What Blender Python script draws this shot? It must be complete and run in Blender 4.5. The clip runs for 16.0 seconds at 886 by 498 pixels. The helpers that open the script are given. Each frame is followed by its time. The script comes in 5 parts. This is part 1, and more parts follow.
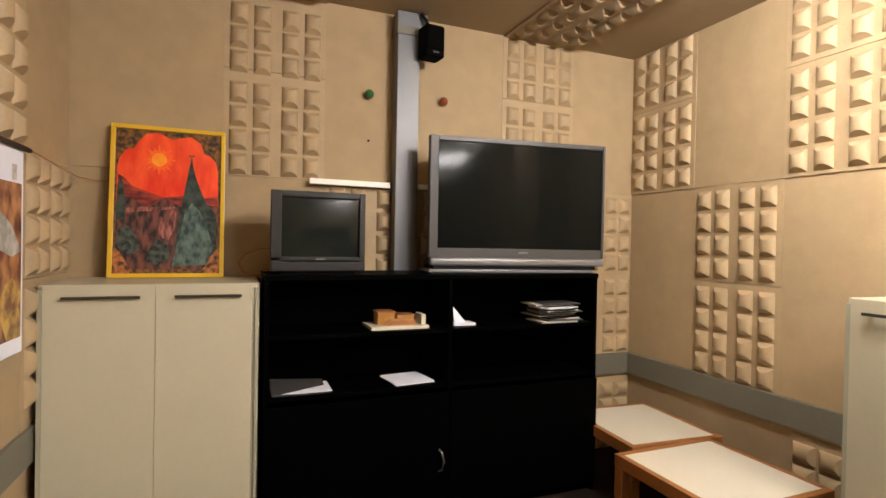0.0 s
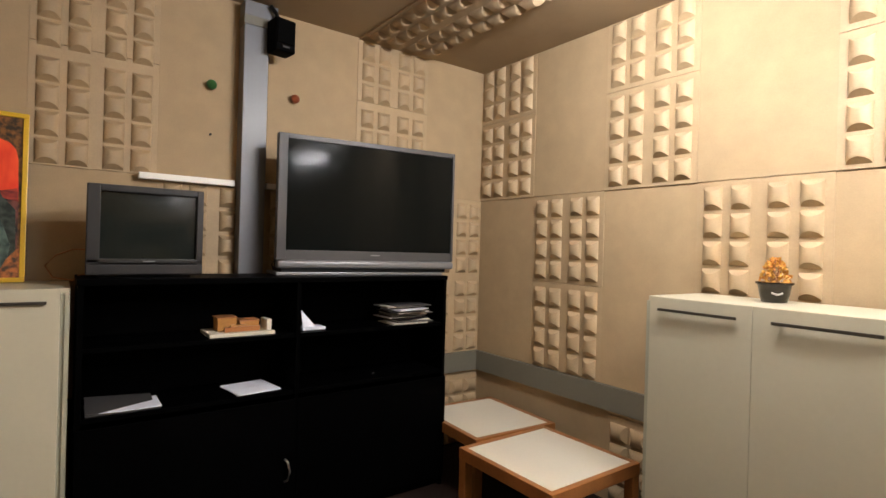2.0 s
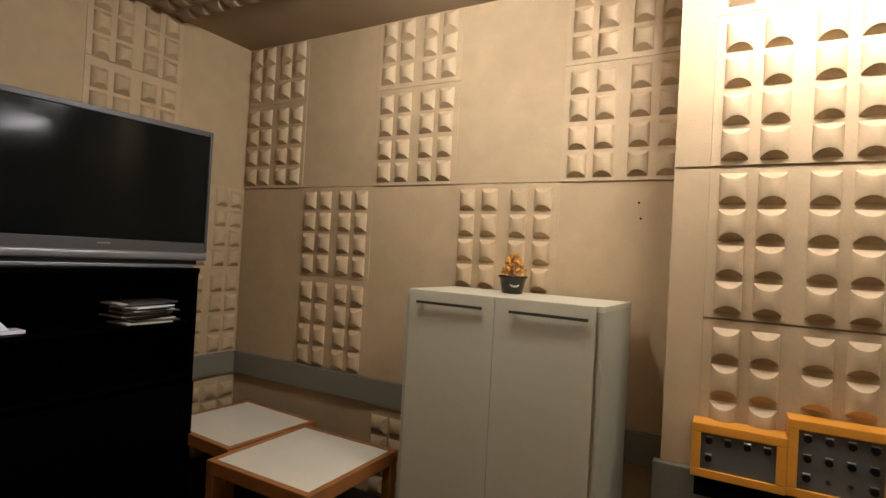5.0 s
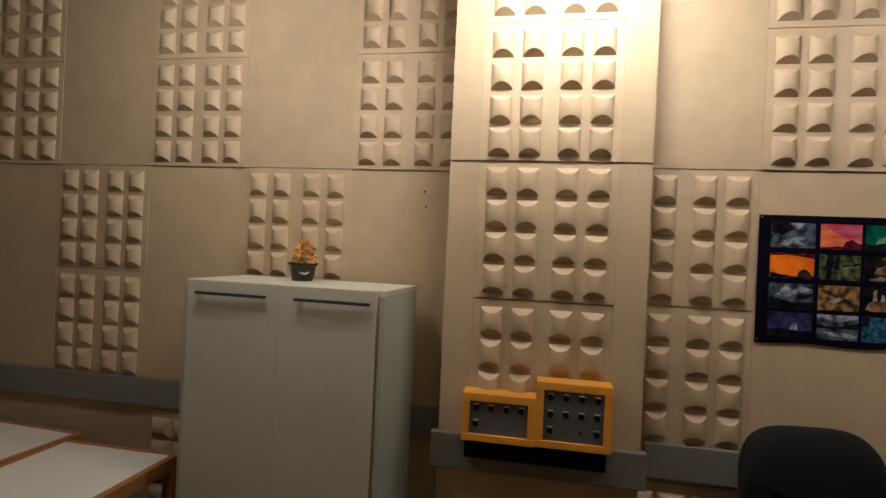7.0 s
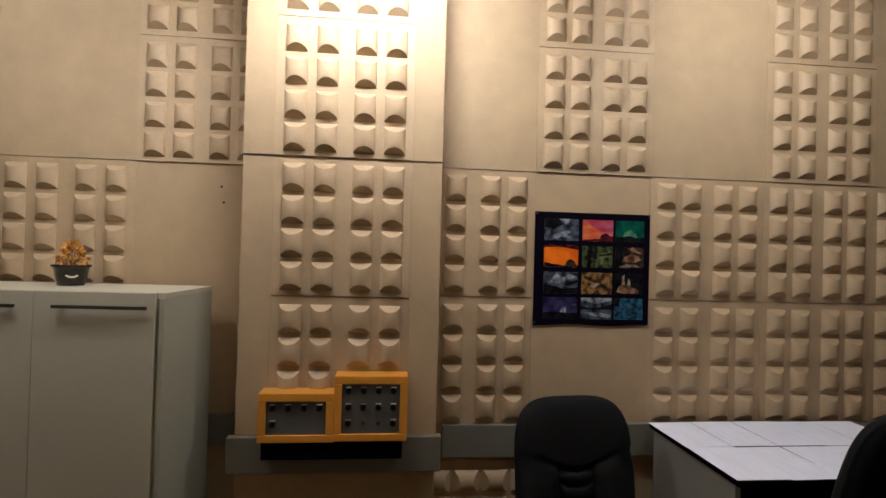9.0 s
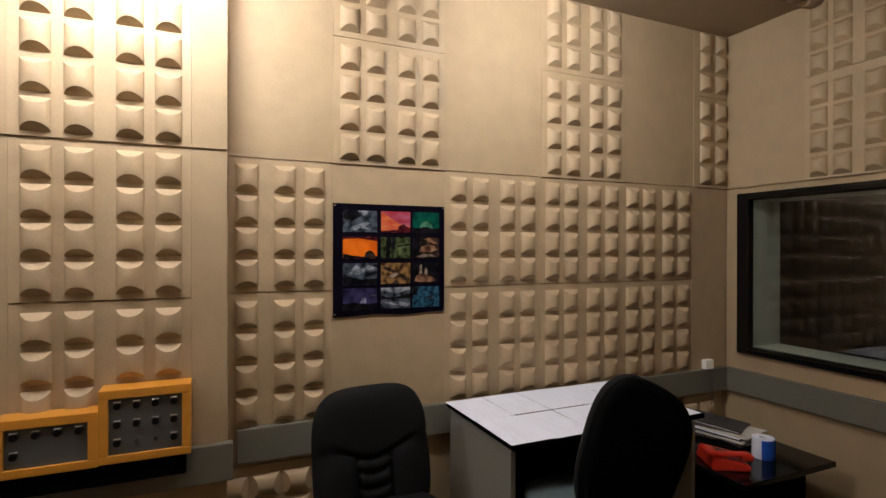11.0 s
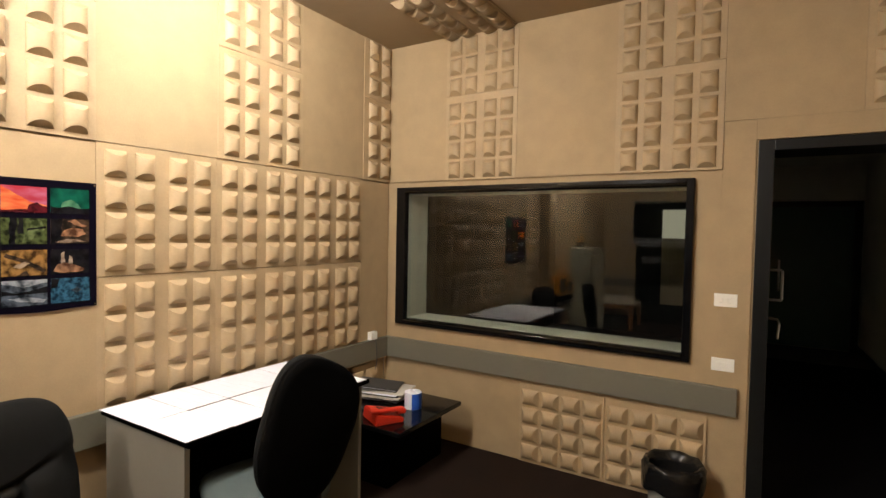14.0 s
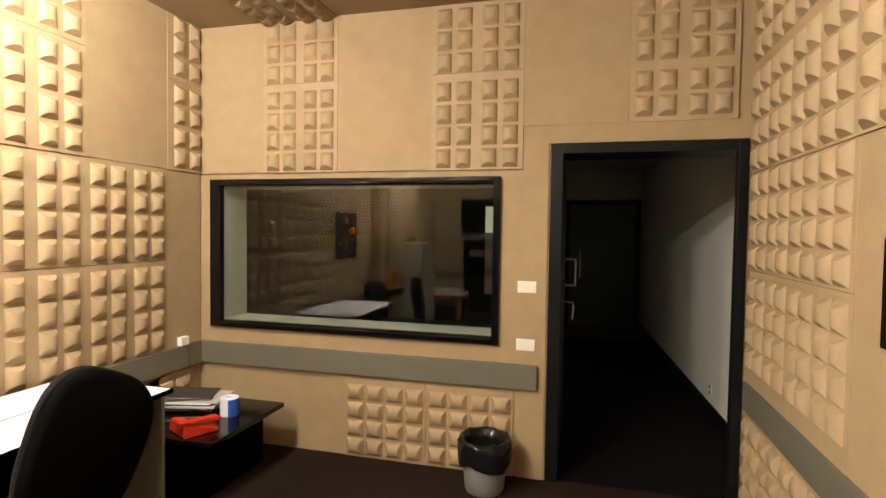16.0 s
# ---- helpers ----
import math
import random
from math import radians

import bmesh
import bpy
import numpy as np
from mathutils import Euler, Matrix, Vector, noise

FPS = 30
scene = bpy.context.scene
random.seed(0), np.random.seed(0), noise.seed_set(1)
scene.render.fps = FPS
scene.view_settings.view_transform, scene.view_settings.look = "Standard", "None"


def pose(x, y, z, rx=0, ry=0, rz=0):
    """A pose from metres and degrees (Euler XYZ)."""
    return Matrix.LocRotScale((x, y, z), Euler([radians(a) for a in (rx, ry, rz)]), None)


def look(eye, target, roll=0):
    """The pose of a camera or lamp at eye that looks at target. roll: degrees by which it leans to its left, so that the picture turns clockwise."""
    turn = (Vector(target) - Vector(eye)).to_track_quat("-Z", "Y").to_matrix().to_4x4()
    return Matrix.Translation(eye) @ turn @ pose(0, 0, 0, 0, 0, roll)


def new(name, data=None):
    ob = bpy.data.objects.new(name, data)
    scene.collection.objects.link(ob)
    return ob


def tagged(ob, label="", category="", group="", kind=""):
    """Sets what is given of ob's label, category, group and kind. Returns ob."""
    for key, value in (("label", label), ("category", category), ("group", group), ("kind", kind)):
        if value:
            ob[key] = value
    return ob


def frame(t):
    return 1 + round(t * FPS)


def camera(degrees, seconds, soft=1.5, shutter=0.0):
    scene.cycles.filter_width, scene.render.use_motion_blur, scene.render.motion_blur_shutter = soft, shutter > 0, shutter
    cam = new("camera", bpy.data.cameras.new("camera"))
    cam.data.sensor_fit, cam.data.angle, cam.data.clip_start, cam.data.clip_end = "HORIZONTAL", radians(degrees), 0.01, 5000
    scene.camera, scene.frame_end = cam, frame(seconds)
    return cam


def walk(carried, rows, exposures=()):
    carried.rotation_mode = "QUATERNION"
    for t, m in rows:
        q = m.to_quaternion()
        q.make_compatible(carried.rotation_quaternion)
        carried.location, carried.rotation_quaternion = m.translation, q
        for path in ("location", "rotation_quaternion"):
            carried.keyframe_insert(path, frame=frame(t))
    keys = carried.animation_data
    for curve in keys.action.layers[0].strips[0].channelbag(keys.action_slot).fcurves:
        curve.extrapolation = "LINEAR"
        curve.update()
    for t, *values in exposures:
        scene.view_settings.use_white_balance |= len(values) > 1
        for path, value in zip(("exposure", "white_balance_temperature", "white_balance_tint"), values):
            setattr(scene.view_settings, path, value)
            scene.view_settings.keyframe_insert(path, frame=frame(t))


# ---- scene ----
cam = camera(80.7, 16.0)
PATH = [
    (0, (0.068, 0.289, 1.549), (0.811, 2.146, 1.526), 1.1),
    (0.5, (0.077, 0.267, 1.551), (0.934, 2.074, 1.531), 1.5),
    (1, (0.104, 0.247, 1.553), (1.06, 2.003, 1.539), 1.5),
    (1.5, (0.123, 0.232, 1.554), (1.19, 1.924, 1.545), 1.5),
    (2, (0.141, 0.237, 1.553), (1.327, 1.847, 1.551), 1.6),
    (2.5, (0.17, 0.257, 1.551), (1.464, 1.782, 1.555), 1.5),
    (3, (0.198, 0.263, 1.545), (1.601, 1.688, 1.557), 1.5),
    (3.5, (0.21, 0.264, 1.544), (1.7, 1.598, 1.562), 2.0),
    (6, (0.261, 0.215, 1.519), (2.141, 0.9, 1.526), 2.9),
    (6.5, (0.276, 0.146, 1.541), (2.204, 0.676, 1.535), 2.6),
    (7, (0.282, 0.073, 1.543), (2.248, 0.439, 1.544), 2.6),
    (7.5, (0.281, 0.004, 1.551), (2.269, 0.225, 1.55), 2.1),
    (8, (0.29, -0.052, 1.538), (2.289, 0.02, 1.544), 1.6),
    (8.5, (0.283, -0.104, 1.532), (2.282, -0.172, 1.547), 1.6),
    (11, (0.24, -0.33, 1.54), (2.071, -1.135, 1.536), 0.1),
    (11.5, (0.261, -0.335, 1.544), (1.996, -1.33, 1.518), -0.2),
    (12, (0.251, -0.327, 1.55), (1.889, -1.474, 1.509), -0.4),
    (12.5, (0.236, -0.297, 1.552), (1.759, -1.593, 1.498), -0.5),
    (13, (0.227, -0.282, 1.568), (1.613, -1.722, 1.504), 0.1),
    (13.5, (0.205, -0.264, 1.575), (1.433, -1.842, 1.51), 0.6),
    (14, (0.187, -0.268, 1.573), (1.24, -1.967, 1.505), 1.1),
    (14.5, (0.152, -0.282, 1.58), (1.052, -2.066, 1.507), 1.3),
    (15, (0.116, -0.289, 1.563), (0.863, -2.143, 1.503), 1.4),
    (15.5, (0.094, -0.299, 1.552), (0.699, -2.204, 1.493), 1.3),
    (16, (0.072, -0.307, 1.563), (0.57, -2.243, 1.491), 0.8),
]
walk(cam, [(t, look(eye, target, roll)) for t, eye, target, roll in PATH],
     exposures=[(0, 0.34, 6500, 12), (2, 0.02, 6080, 12), (3.5, -0.44, 6250, 12), (6, -1.05, 6200, 12), (7, -1.31, 5900, 12), (8.5, -1.35, 5800, 12),
                (11, -1.06, 5950, 12), (12.5, -0.53, 6150, 12), (13.5, -0.13, 6450, 11), (14.5, 0.23, 6750, 10), (16, 0.6, 7000, 10)])

# ---- world and light ----
world = bpy.data.worlds.new("world")
scene.world = world
world.use_nodes = True
world.node_tree.nodes["Background"].inputs[0].default_value = (0.9, 0.85, 0.75, 1)
world.node_tree.nodes["Background"].inputs[1].default_value = 0.0
LAMP_POWER = 1130.0


# ---- materials ----
def mat(name, color, rough=0.6, metal=0.0, var=0.12, scale=6.0, fine=120.0, bump=0.0, color2=None, random_amount=0.0,
        spec=0.5, bump_scale=None, coat=0.0, stain=0.0):
    m = bpy.data.materials.new(name)
    m.use_nodes = True
    nt = m.node_tree
    b = nt.nodes["Principled BSDF"]
    b.inputs["Roughness"].default_value = rough
    b.inputs["Metallic"].default_value = metal
    b.inputs["Specular IOR Level"].default_value = spec
    b.inputs["Coat Weight"].default_value = coat
    tc = nt.nodes.new("ShaderNodeTexCoord")
    n1 = nt.nodes.new("ShaderNodeTexNoise")
    n1.inputs["Scale"].default_value = scale
    n1.inputs["Detail"].default_value = 5
    n2 = nt.nodes.new("ShaderNodeTexNoise")
    n2.inputs["Scale"].default_value = fine
    n2.inputs["Detail"].default_value = 3
    geo = nt.nodes.new("ShaderNodeNewGeometry")
    for n in (n1, n2):
        nt.links.new(geo.outputs["Position"], n.inputs["Vector"])
    add = nt.nodes.new("ShaderNodeMath")
    add.operation = "MULTIPLY_ADD"
    nt.links.new(n1.outputs["Fac"], add.inputs[0])
    add.inputs[1].default_value = 0.65
    mul = nt.nodes.new("ShaderNodeMath")
    mul.operation = "MULTIPLY"
    nt.links.new(n2.outputs["Fac"], mul.inputs[0])
    mul.inputs[1].default_value = 0.35
    nt.links.new(mul.outputs[0], add.inputs[2])
    last = add.outputs[0]
    if random_amount:
        oi = nt.nodes.new("ShaderNodeObjectInfo")
        r = nt.nodes.new("ShaderNodeMath")
        r.operation = "MULTIPLY_ADD"
        nt.links.new(oi.outputs["Random"], r.inputs[0])
        r.inputs[1].default_value = random_amount
        nt.links.new(last, r.inputs[2])
        last = r.outputs[0]
    ramp = nt.nodes.new("ShaderNodeValToRGB")
    ramp.color_ramp.elements[0].position = 0.3
    ramp.color_ramp.elements[1].position = 0.7
    c = Vector(color)
    lo = Vector(color2) if color2 else c * (1 - var)
    hi = c * (1 + var * 0.5)
    ramp.color_ramp.elements[0].color = (*lo, 1)
    ramp.color_ramp.elements[1].color = (*hi, 1)
    nt.links.new(last, ramp.inputs[0])
    if stain:
        n4 = nt.nodes.new("ShaderNodeTexNoise")
        n4.inputs["Scale"].default_value = 1.7
        n4.inputs["Detail"].default_value = 8
        n4.inputs["Roughness"].default_value = 0.65
        nt.links.new(geo.outputs["Position"], n4.inputs["Vector"])
        sr = nt.nodes.new("ShaderNodeMapRange")
        sr.inputs["From Min"].default_value, sr.inputs["From Max"].default_value = 0.52, 0.72
        sr.inputs["To Max"].default_value = stain
        nt.links.new(n4.outputs["Fac"], sr.inputs["Value"])
        mx = nt.nodes.new("ShaderNodeMix")
        mx.data_type = "RGBA"
        nt.links.new(sr.outputs[0], mx.inputs[0])
        for sock in [k for k in mx.inputs if k.type == "RGBA"][:1]:
            nt.links.new(ramp.outputs[0], sock)
        for sock in [k for k in mx.inputs if k.type == "RGBA"][1:2]:
            sock.default_value = (c[0] * 0.62, c[1] * 0.54, c[2] * 0.42, 1)
        nt.links.new([k for k in mx.outputs if k.type == "RGBA"][0], b.inputs["Base Color"])
    else:
        nt.links.new(ramp.outputs[0], b.inputs["Base Color"])
    rr = nt.nodes.new("ShaderNodeMapRange")
    rr.inputs["To Min"].default_value = max(0.02, rough - 0.08)
    rr.inputs["To Max"].default_value = min(1.0, rough + 0.08)
    nt.links.new(n1.outputs["Fac"], rr.inputs["Value"])
    nt.links.new(rr.outputs[0], b.inputs["Roughness"])
    if bump:
        bp = nt.nodes.new("ShaderNodeBump")
        bp.inputs["Strength"].default_value = bump
        bp.inputs["Distance"].default_value = 0.004
        if bump_scale:
            n3 = nt.nodes.new("ShaderNodeTexNoise")
            n3.inputs["Scale"].default_value = bump_scale
            n3.inputs["Detail"].default_value = 4
            nt.links.new(geo.outputs["Position"], n3.inputs["Vector"])
            nt.links.new(n3.outputs["Fac"], bp.inputs["Height"])
        else:
            nt.links.new(n2.outputs["Fac"], bp.inputs["Height"])
        nt.links.new(bp.outputs[0], b.inputs["Normal"])
    return m


def glow(name, color, strength):
    m = bpy.data.materials.new(name)
    m.use_nodes = True
    b = m.node_tree.nodes["Principled BSDF"]
    b.inputs["Base Color"].default_value = (*color, 1)
    b.inputs["Emission Color"].default_value = (*color, 1)
    b.inputs["Emission Strength"].default_value = strength
    return m


def glass_mat(name, tint=(0.92, 0.95, 0.90)):
    m = bpy.data.materials.new(name)
    m.use_nodes = True
    b = m.node_tree.nodes["Principled BSDF"]
    b.inputs["Base Color"].default_value = (*tint, 1)
    b.inputs["Roughness"].default_value = 0.02
    b.inputs["Transmission Weight"].default_value = 1.0
    b.inputs["IOR"].default_value = 1.62
    return m


BOARD = mat("painted_fibre_board", (0.402, 0.289, 0.159), 0.75, var=0.12, scale=9.0, fine=160, bump=0.22, random_amount=0.10, stain=0.16)
MOULD = mat("moulded_fibre", (0.422, 0.307, 0.173), 0.6, var=0.13, scale=9.0, fine=90, bump=0.2, random_amount=0.10, stain=0.25)
CEIL = mat("ceiling_board", (0.33, 0.24, 0.14), 0.8, var=0.12, scale=2.0, fine=140, bump=0.3, stain=0.35)
BAND = mat("grey_trunking", (0.155, 0.145, 0.108), 0.5, var=0.08, scale=4, fine=60, bump=0.05)
POSTM = mat("grey_painted_steel", (0.155, 0.16, 0.17), 0.4, var=0.06, scale=4, fine=60, bump=0.04)
FLOORM = mat("dark_carpet", (0.019, 0.0105, 0.0072), 0.95, var=0.35, scale=5, fine=350, bump=0.7, spec=0.15)
WHITE = mat("white_laminate", (0.54, 0.50, 0.365), 0.35, var=0.05, scale=3, fine=40)
# greenish edge colour, also darkened to carry the shade on the cupboard sides
SHADED_EDGE = mat("greenish_shaded_edge", (0.40, 0.39, 0.29), 0.4, var=0.06, scale=4, fine=60)
HANDLE_DK = mat("dark_bronze_metal", (0.09, 0.08, 0.065), 0.35, 0.7, var=0.1)
HANDLE_LT = mat("brushed_aluminium", (0.5, 0.47, 0.42), 0.3, 0.9, var=0.06)
BLACKLAM = mat("black_laminate", (0.0007, 0.0007, 0.00075), 0.5, var=0.15, scale=5, fine=70, spec=0.015)
BLACKGLOSS = mat("black_gloss", (0.004, 0.004, 0.0045), 0.13, var=0.1, scale=5, fine=70, spec=0.35)
BLACKPL = mat("black_plastic", (0.004, 0.004, 0.004), 0.5, spec=0.2, var=0.15, fine=200, bump=0.1)
CRTGREY = mat("charcoal_plastic", (0.020, 0.0185, 0.0178), 0.45, var=0.1, fine=200, bump=0.1, spec=0.35)
DKGREY = mat("dark_grey_plastic", (0.055, 0.052, 0.05), 0.45, var=0.1, fine=200, bump=0.1)
SILVER = mat("silver_plastic", (0.20, 0.20, 0.205), 0.35, 0.3, var=0.04)
TVGREY = mat("dark_silver_plastic", (0.075, 0.073, 0.072), 0.42, 0.15, var=0.05, spec=0.3)
SCREEN = mat("dark_screen", (0.006, 0.0068, 0.0062), 0.085, var=0.06, spec=0.07)
CRTGLASS = mat("grey_crt_glass", (0.010, 0.0135, 0.012), 0.15, var=0.06)
YELLOW = mat("yellow_frame_paint", (0.75, 0.47, 0.03), 0.3, var=0.06)
ORANGE_WOOD = mat("orange_lacquered_wood", (0.64, 0.27, 0.028), 0.35, var=0.15, scale=8, fine=80)
BEECH = mat("varnished_wood", (0.36, 0.145, 0.042), 0.4, var=0.25, scale=7, fine=60)
TABLETOP = mat("cream_laminate", (0.72, 0.67, 0.54), 0.35, var=0.05, scale=4, fine=50)
PAPER = mat("white_paper", (0.84, 0.86, 0.94), 0.7, var=0.05, scale=10, fine=60)
PAPER_OLD = mat("aged_paper", (0.55, 0.52, 0.45), 0.7, var=0.15, scale=12, fine=80)
METERM = mat("grey_steel_panel", (0.12, 0.12, 0.112), 0.4, 0.3, var=0.1)
CHROME = mat("chrome", (0.7, 0.7, 0.7), 0.15, 1.0, var=0.03)
FABRIC = mat("charcoal_fabric", (0.0060, 0.0062, 0.0062), 0.75, spec=0.16, var=0.2, scale=12, fine=500, bump=0.5)
TEAL = mat("grey_teal_fabric", (0.075, 0.10, 0.10), 0.9, var=0.15, scale=12, fine=500, bump=0.5)
DESKSIDE = mat("grey_laminate", (0.25, 0.235, 0.20), 0.5, var=0.06, scale=4, fine=60)
RED = mat("red_plastic", (0.70, 0.035, 0.015), 0.35, var=0.08)
BLUE = mat("blue_plastic", (0.02, 0.10, 0.50), 0.35, var=0.08)
BIN = mat("grey_plastic_bin", (0.20, 0.20, 0.18), 0.5, var=0.06)
BAG = mat("black_plastic_bag", (0.008, 0.008, 0.008), 0.22, var=0.1, bump=0.6, bump_scale=40)
SWITCH = mat("ivory_plastic", (0.92, 0.89, 0.80), 0.4, var=0.03)
SHELL = mat("matt_black_shell", (0.0015, 0.0015, 0.0015), 0.7, spec=0.03, var=0.15, fine=200, bump=0.1)
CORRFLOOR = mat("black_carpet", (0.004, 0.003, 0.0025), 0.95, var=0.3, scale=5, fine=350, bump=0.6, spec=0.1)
DOORBLK = mat("black_painted_wood", (0.007, 0.0075, 0.0075), 0.35, spec=0.25, var=0.15, scale=6)
DOORGRN = mat("dark_green_door", (0.035, 0.12, 0.085), 0.4, var=0.15, scale=3)
REVEAL = mat("pale_green_paint", (0.225, 0.222, 0.172), 0.6, var=0.06, scale=4)
CORRWALL = mat("grey_painted_plaster", (0.86, 0.83, 0.74), 0.85, var=0.06, scale=3, fine=80, bump=0.1)
DARKROOM = mat("unlit_room_black", (0.010, 0.010, 0.009), 0.9, var=0.2)
GREENKNOB = mat("green_plastic_knob", (0.03, 0.12, 0.03), 0.3, var=0.3)
REDKNOB = mat("brown_plastic_knob", (0.25, 0.06, 0.02), 0.3, var=0.3)
BEADM = mat("polished_black_bead", (0.004, 0.004, 0.004), 0.07, var=0.1, scale=5, spec=0.6)
GLASS = glass_mat("window_glass")
BULB = glow("lit_bulb_glass", (1.0, 0.958, 0.915), LAMP_POWER)


# ---- helpers for building ----
def box(bm, x0, x1, y0, y1, z0, z1, bev=0.0, seg=2):
    r = bmesh.ops.create_cube(bm, size=1.0)
    vs = r["verts"]
    bmesh.ops.transform(bm, verts=vs, matrix=Matrix.Translation(((x0 + x1) / 2, (y0 + y1) / 2, (z0 + z1) / 2))
                        @ Matrix.Diagonal((abs(x1 - x0), abs(y1 - y0), abs(z1 - z0), 1)))
    if bev:
        es = list({e for v in vs for e in v.link_edges})
        bmesh.ops.bevel(bm, geom=es, offset=bev, segments=seg, affect="EDGES", profile=0.6)
    return bm


def nbox(*a, **k):
    return box(bmesh.new(), *a, **k)


def cyl(bm, x, y, z0, z1, r0, r1=None, n=20, m=None):
    r1 = r0 if r1 is None else r1
    r = bmesh.ops.create_cone(bm, cap_ends=True, segments=n, radius1=r0, radius2=r1, depth=z1 - z0)
    mm = Matrix.Translation((x, y, (z0 + z1) / 2))
    bmesh.ops.transform(bm, verts=r["verts"], matrix=(m @ mm) if m else mm)
    return bm


def ncyl(*a, **k):
    return cyl(bmesh.new(), *a, **k)


def lathe(profile, n=24):
    """A turned solid from (radius, height) pairs."""
    bm = bmesh.new()
    rings = []
    for r, z in profile:
        rings.append([bm.verts.new((r * math.cos(2 * math.pi * i / n), r * math.sin(2 * math.pi * i / n), z)) for i in range(n)])
    for a, b in zip(rings, rings[1:]):
        for i in range(n):
            bm.faces.new((a[i], a[(i + 1) % n], b[(i + 1) % n], b[i]))
    return bm


def tube(points, r, n=8):
    """A round bar along points."""
    bm = bmesh.new()
    pts = [Vector(p) for p in points]
    rings = []
    for i, p in enumerate(pts):
        d = (pts[min(i + 1, len(pts) - 1)] - pts[max(i - 1, 0)]).normalized()
        up = Vector((0, 0, 1)) if abs(d.z) < 0.9 else Vector((1, 0, 0))
        a = d.cross(up).normalized()
        b = d.cross(a)
        rings.append([bm.verts.new(p + r * (math.cos(t) * a + math.sin(t) * b)) for t in (2 * math.pi * k / n for k in range(n))])
    for a, b in zip(rings, rings[1:]):
        for i in range(n):
            bm.faces.new((a[i], a[(i + 1) % n], b[(i + 1) % n], b[i]))
    bm.faces.new(rings[0][::-1])
    bm.faces.new(rings[-1])
    return bm


def to_mesh(name, bm, material, smooth=False):
    bmesh.ops.recalc_face_normals(bm, faces=bm.faces[:])
    me = bpy.data.meshes.new(name)
    bm.to_mesh(me)
    bm.free()
    me.materials.append(material)
    if smooth:
        for p in me.polygons:
            p.use_smooth = True
    return me


def part(name, bm, material, parent, label="", smooth=False, m=None):
    ob = new(name, to_mesh(name, bm, material, smooth))
    ob.parent = parent
    if m is not None:
        ob.matrix_basis = m
    if label:
        tagged(ob, label)
    return ob


def thing(name, m, label, category, group="", kind=""):
    ob = new(name)
    ob.matrix_basis = m
    ob.empty_display_size = 0.05
    return tagged(ob, label, category, group, kind)


def solid(name, bm, material, label, category="", kind="structure", smooth=False):
    ob = new(name, to_mesh(name, bm, material, smooth))
    return tagged(ob, label, category, kind=kind)


# ---- the room ----
N, S, EN, ES, COL = 3.54, -3.60, 2.95, 2.775, 2.627
WN, WS = -0.745, -0.89
CEIL_Z, SEAM, BTOP, BBOT = 3.0, 1.95, 0.725, 0.57
COL_Y0, COL_Y1 = -0.384, 0.494
TH = 0.012

solid("floor", nbox(-1.3, 3.3, -3.62, 3.9, -0.12, 0.0), FLOORM, "dark brown short-pile carpet floor", "floor")
cb = nbox(-1.4, 3.4, -4.1, 3.9, CEIL_Z, CEIL_Z + 0.15)


BOSS_LEN = 0.127


def barrel_mesh(w=0.097, h=BOSS_LEN, d=0.0345, slope=0.86, n=14, horizontal=False):
    """Half-barrel boss: bowed across, both ends cut off aslant so that each end shows a half-moon."""
    bm = bmesh.new()
    rings = []
    for end in (-1, -0.9, 0.9, 1):
        ring = []
        for i in range(n + 1):
            t = -math.cos(math.pi * i / n)
            f = d * max(0.0, 1 - t * t) ** 0.66
            y = f if abs(end) < 1 else f * 0.985
            z = math.copysign(h / 2 - slope * f, end) * (1 if abs(end) == 1 else 0.965)
            ring.append(bm.verts.new((t * w / 2, y + 0.0005 - (0.0025 if i in (0, n) else 0), z)))
        rings.append(ring)
    for a, b in zip(rings, rings[1:]):
        for i in range(n):
            bm.faces.new((a[i], a[i + 1], b[i + 1], b[i]))
    bm.faces.new(rings[0])
    bm.faces.new(rings[-1][::-1])
    if horizontal:
        bmesh.ops.rotate(bm, verts=bm.verts[:], cent=(0, 0, 0), matrix=Matrix.Rotation(math.pi / 2, 3, "Y"))
    me = to_mesh("boss", bm, MOULD)
    for p in me.polygons:
        p.use_smooth = len(p.vertices) == 4
    me.set_sharp_from_angle(angle=math.radians(28))
    return me


BOSS = barrel_mesh()
BOSS_H = barrel_mesh(0.104, 0.128, 0.035, horizontal=True)
COLS = (-0.2167, -0.0833, 0.0833, 0.2167)


def bossed_panel(m, w, h, cols, rows, boss=None, label="", thick=TH):
    """A moulded acoustic panel: its backing sheet and each boss. Local x along the wall, y out of it, z up from its foot."""
    p = thing("acoustic_panel", m, label or "beige moulded acoustic panel with rows of barrel-shaped bosses", "acoustic panel", "acoustic wall panels")
    part("backing", nbox(-w / 2 + 0.0002, w / 2 - 0.0002, 0, thick, 0.0003, h - 0.0003, bev=0.0014, seg=2), MOULD, p)
    for x in cols:
        for z in rows:
            b = new("boss", boss or BOSS)
            b.parent = p
            b.matrix_basis = Matrix.Translation((x, thick - 0.001, z))
    return p


def plain_panel(m, w, h, thick=0.010):
    p = thing("plain_panel", m, "plain beige painted fibre-board panel fixed to the wall", "wall panel", "plain wall panels")
    part("board", nbox(-w / 2 + 0.0002, w / 2 - 0.0002, 0, thick, 0.0003, h - 0.0003, bev=0.0014, seg=2), BOARD, p)
    return p


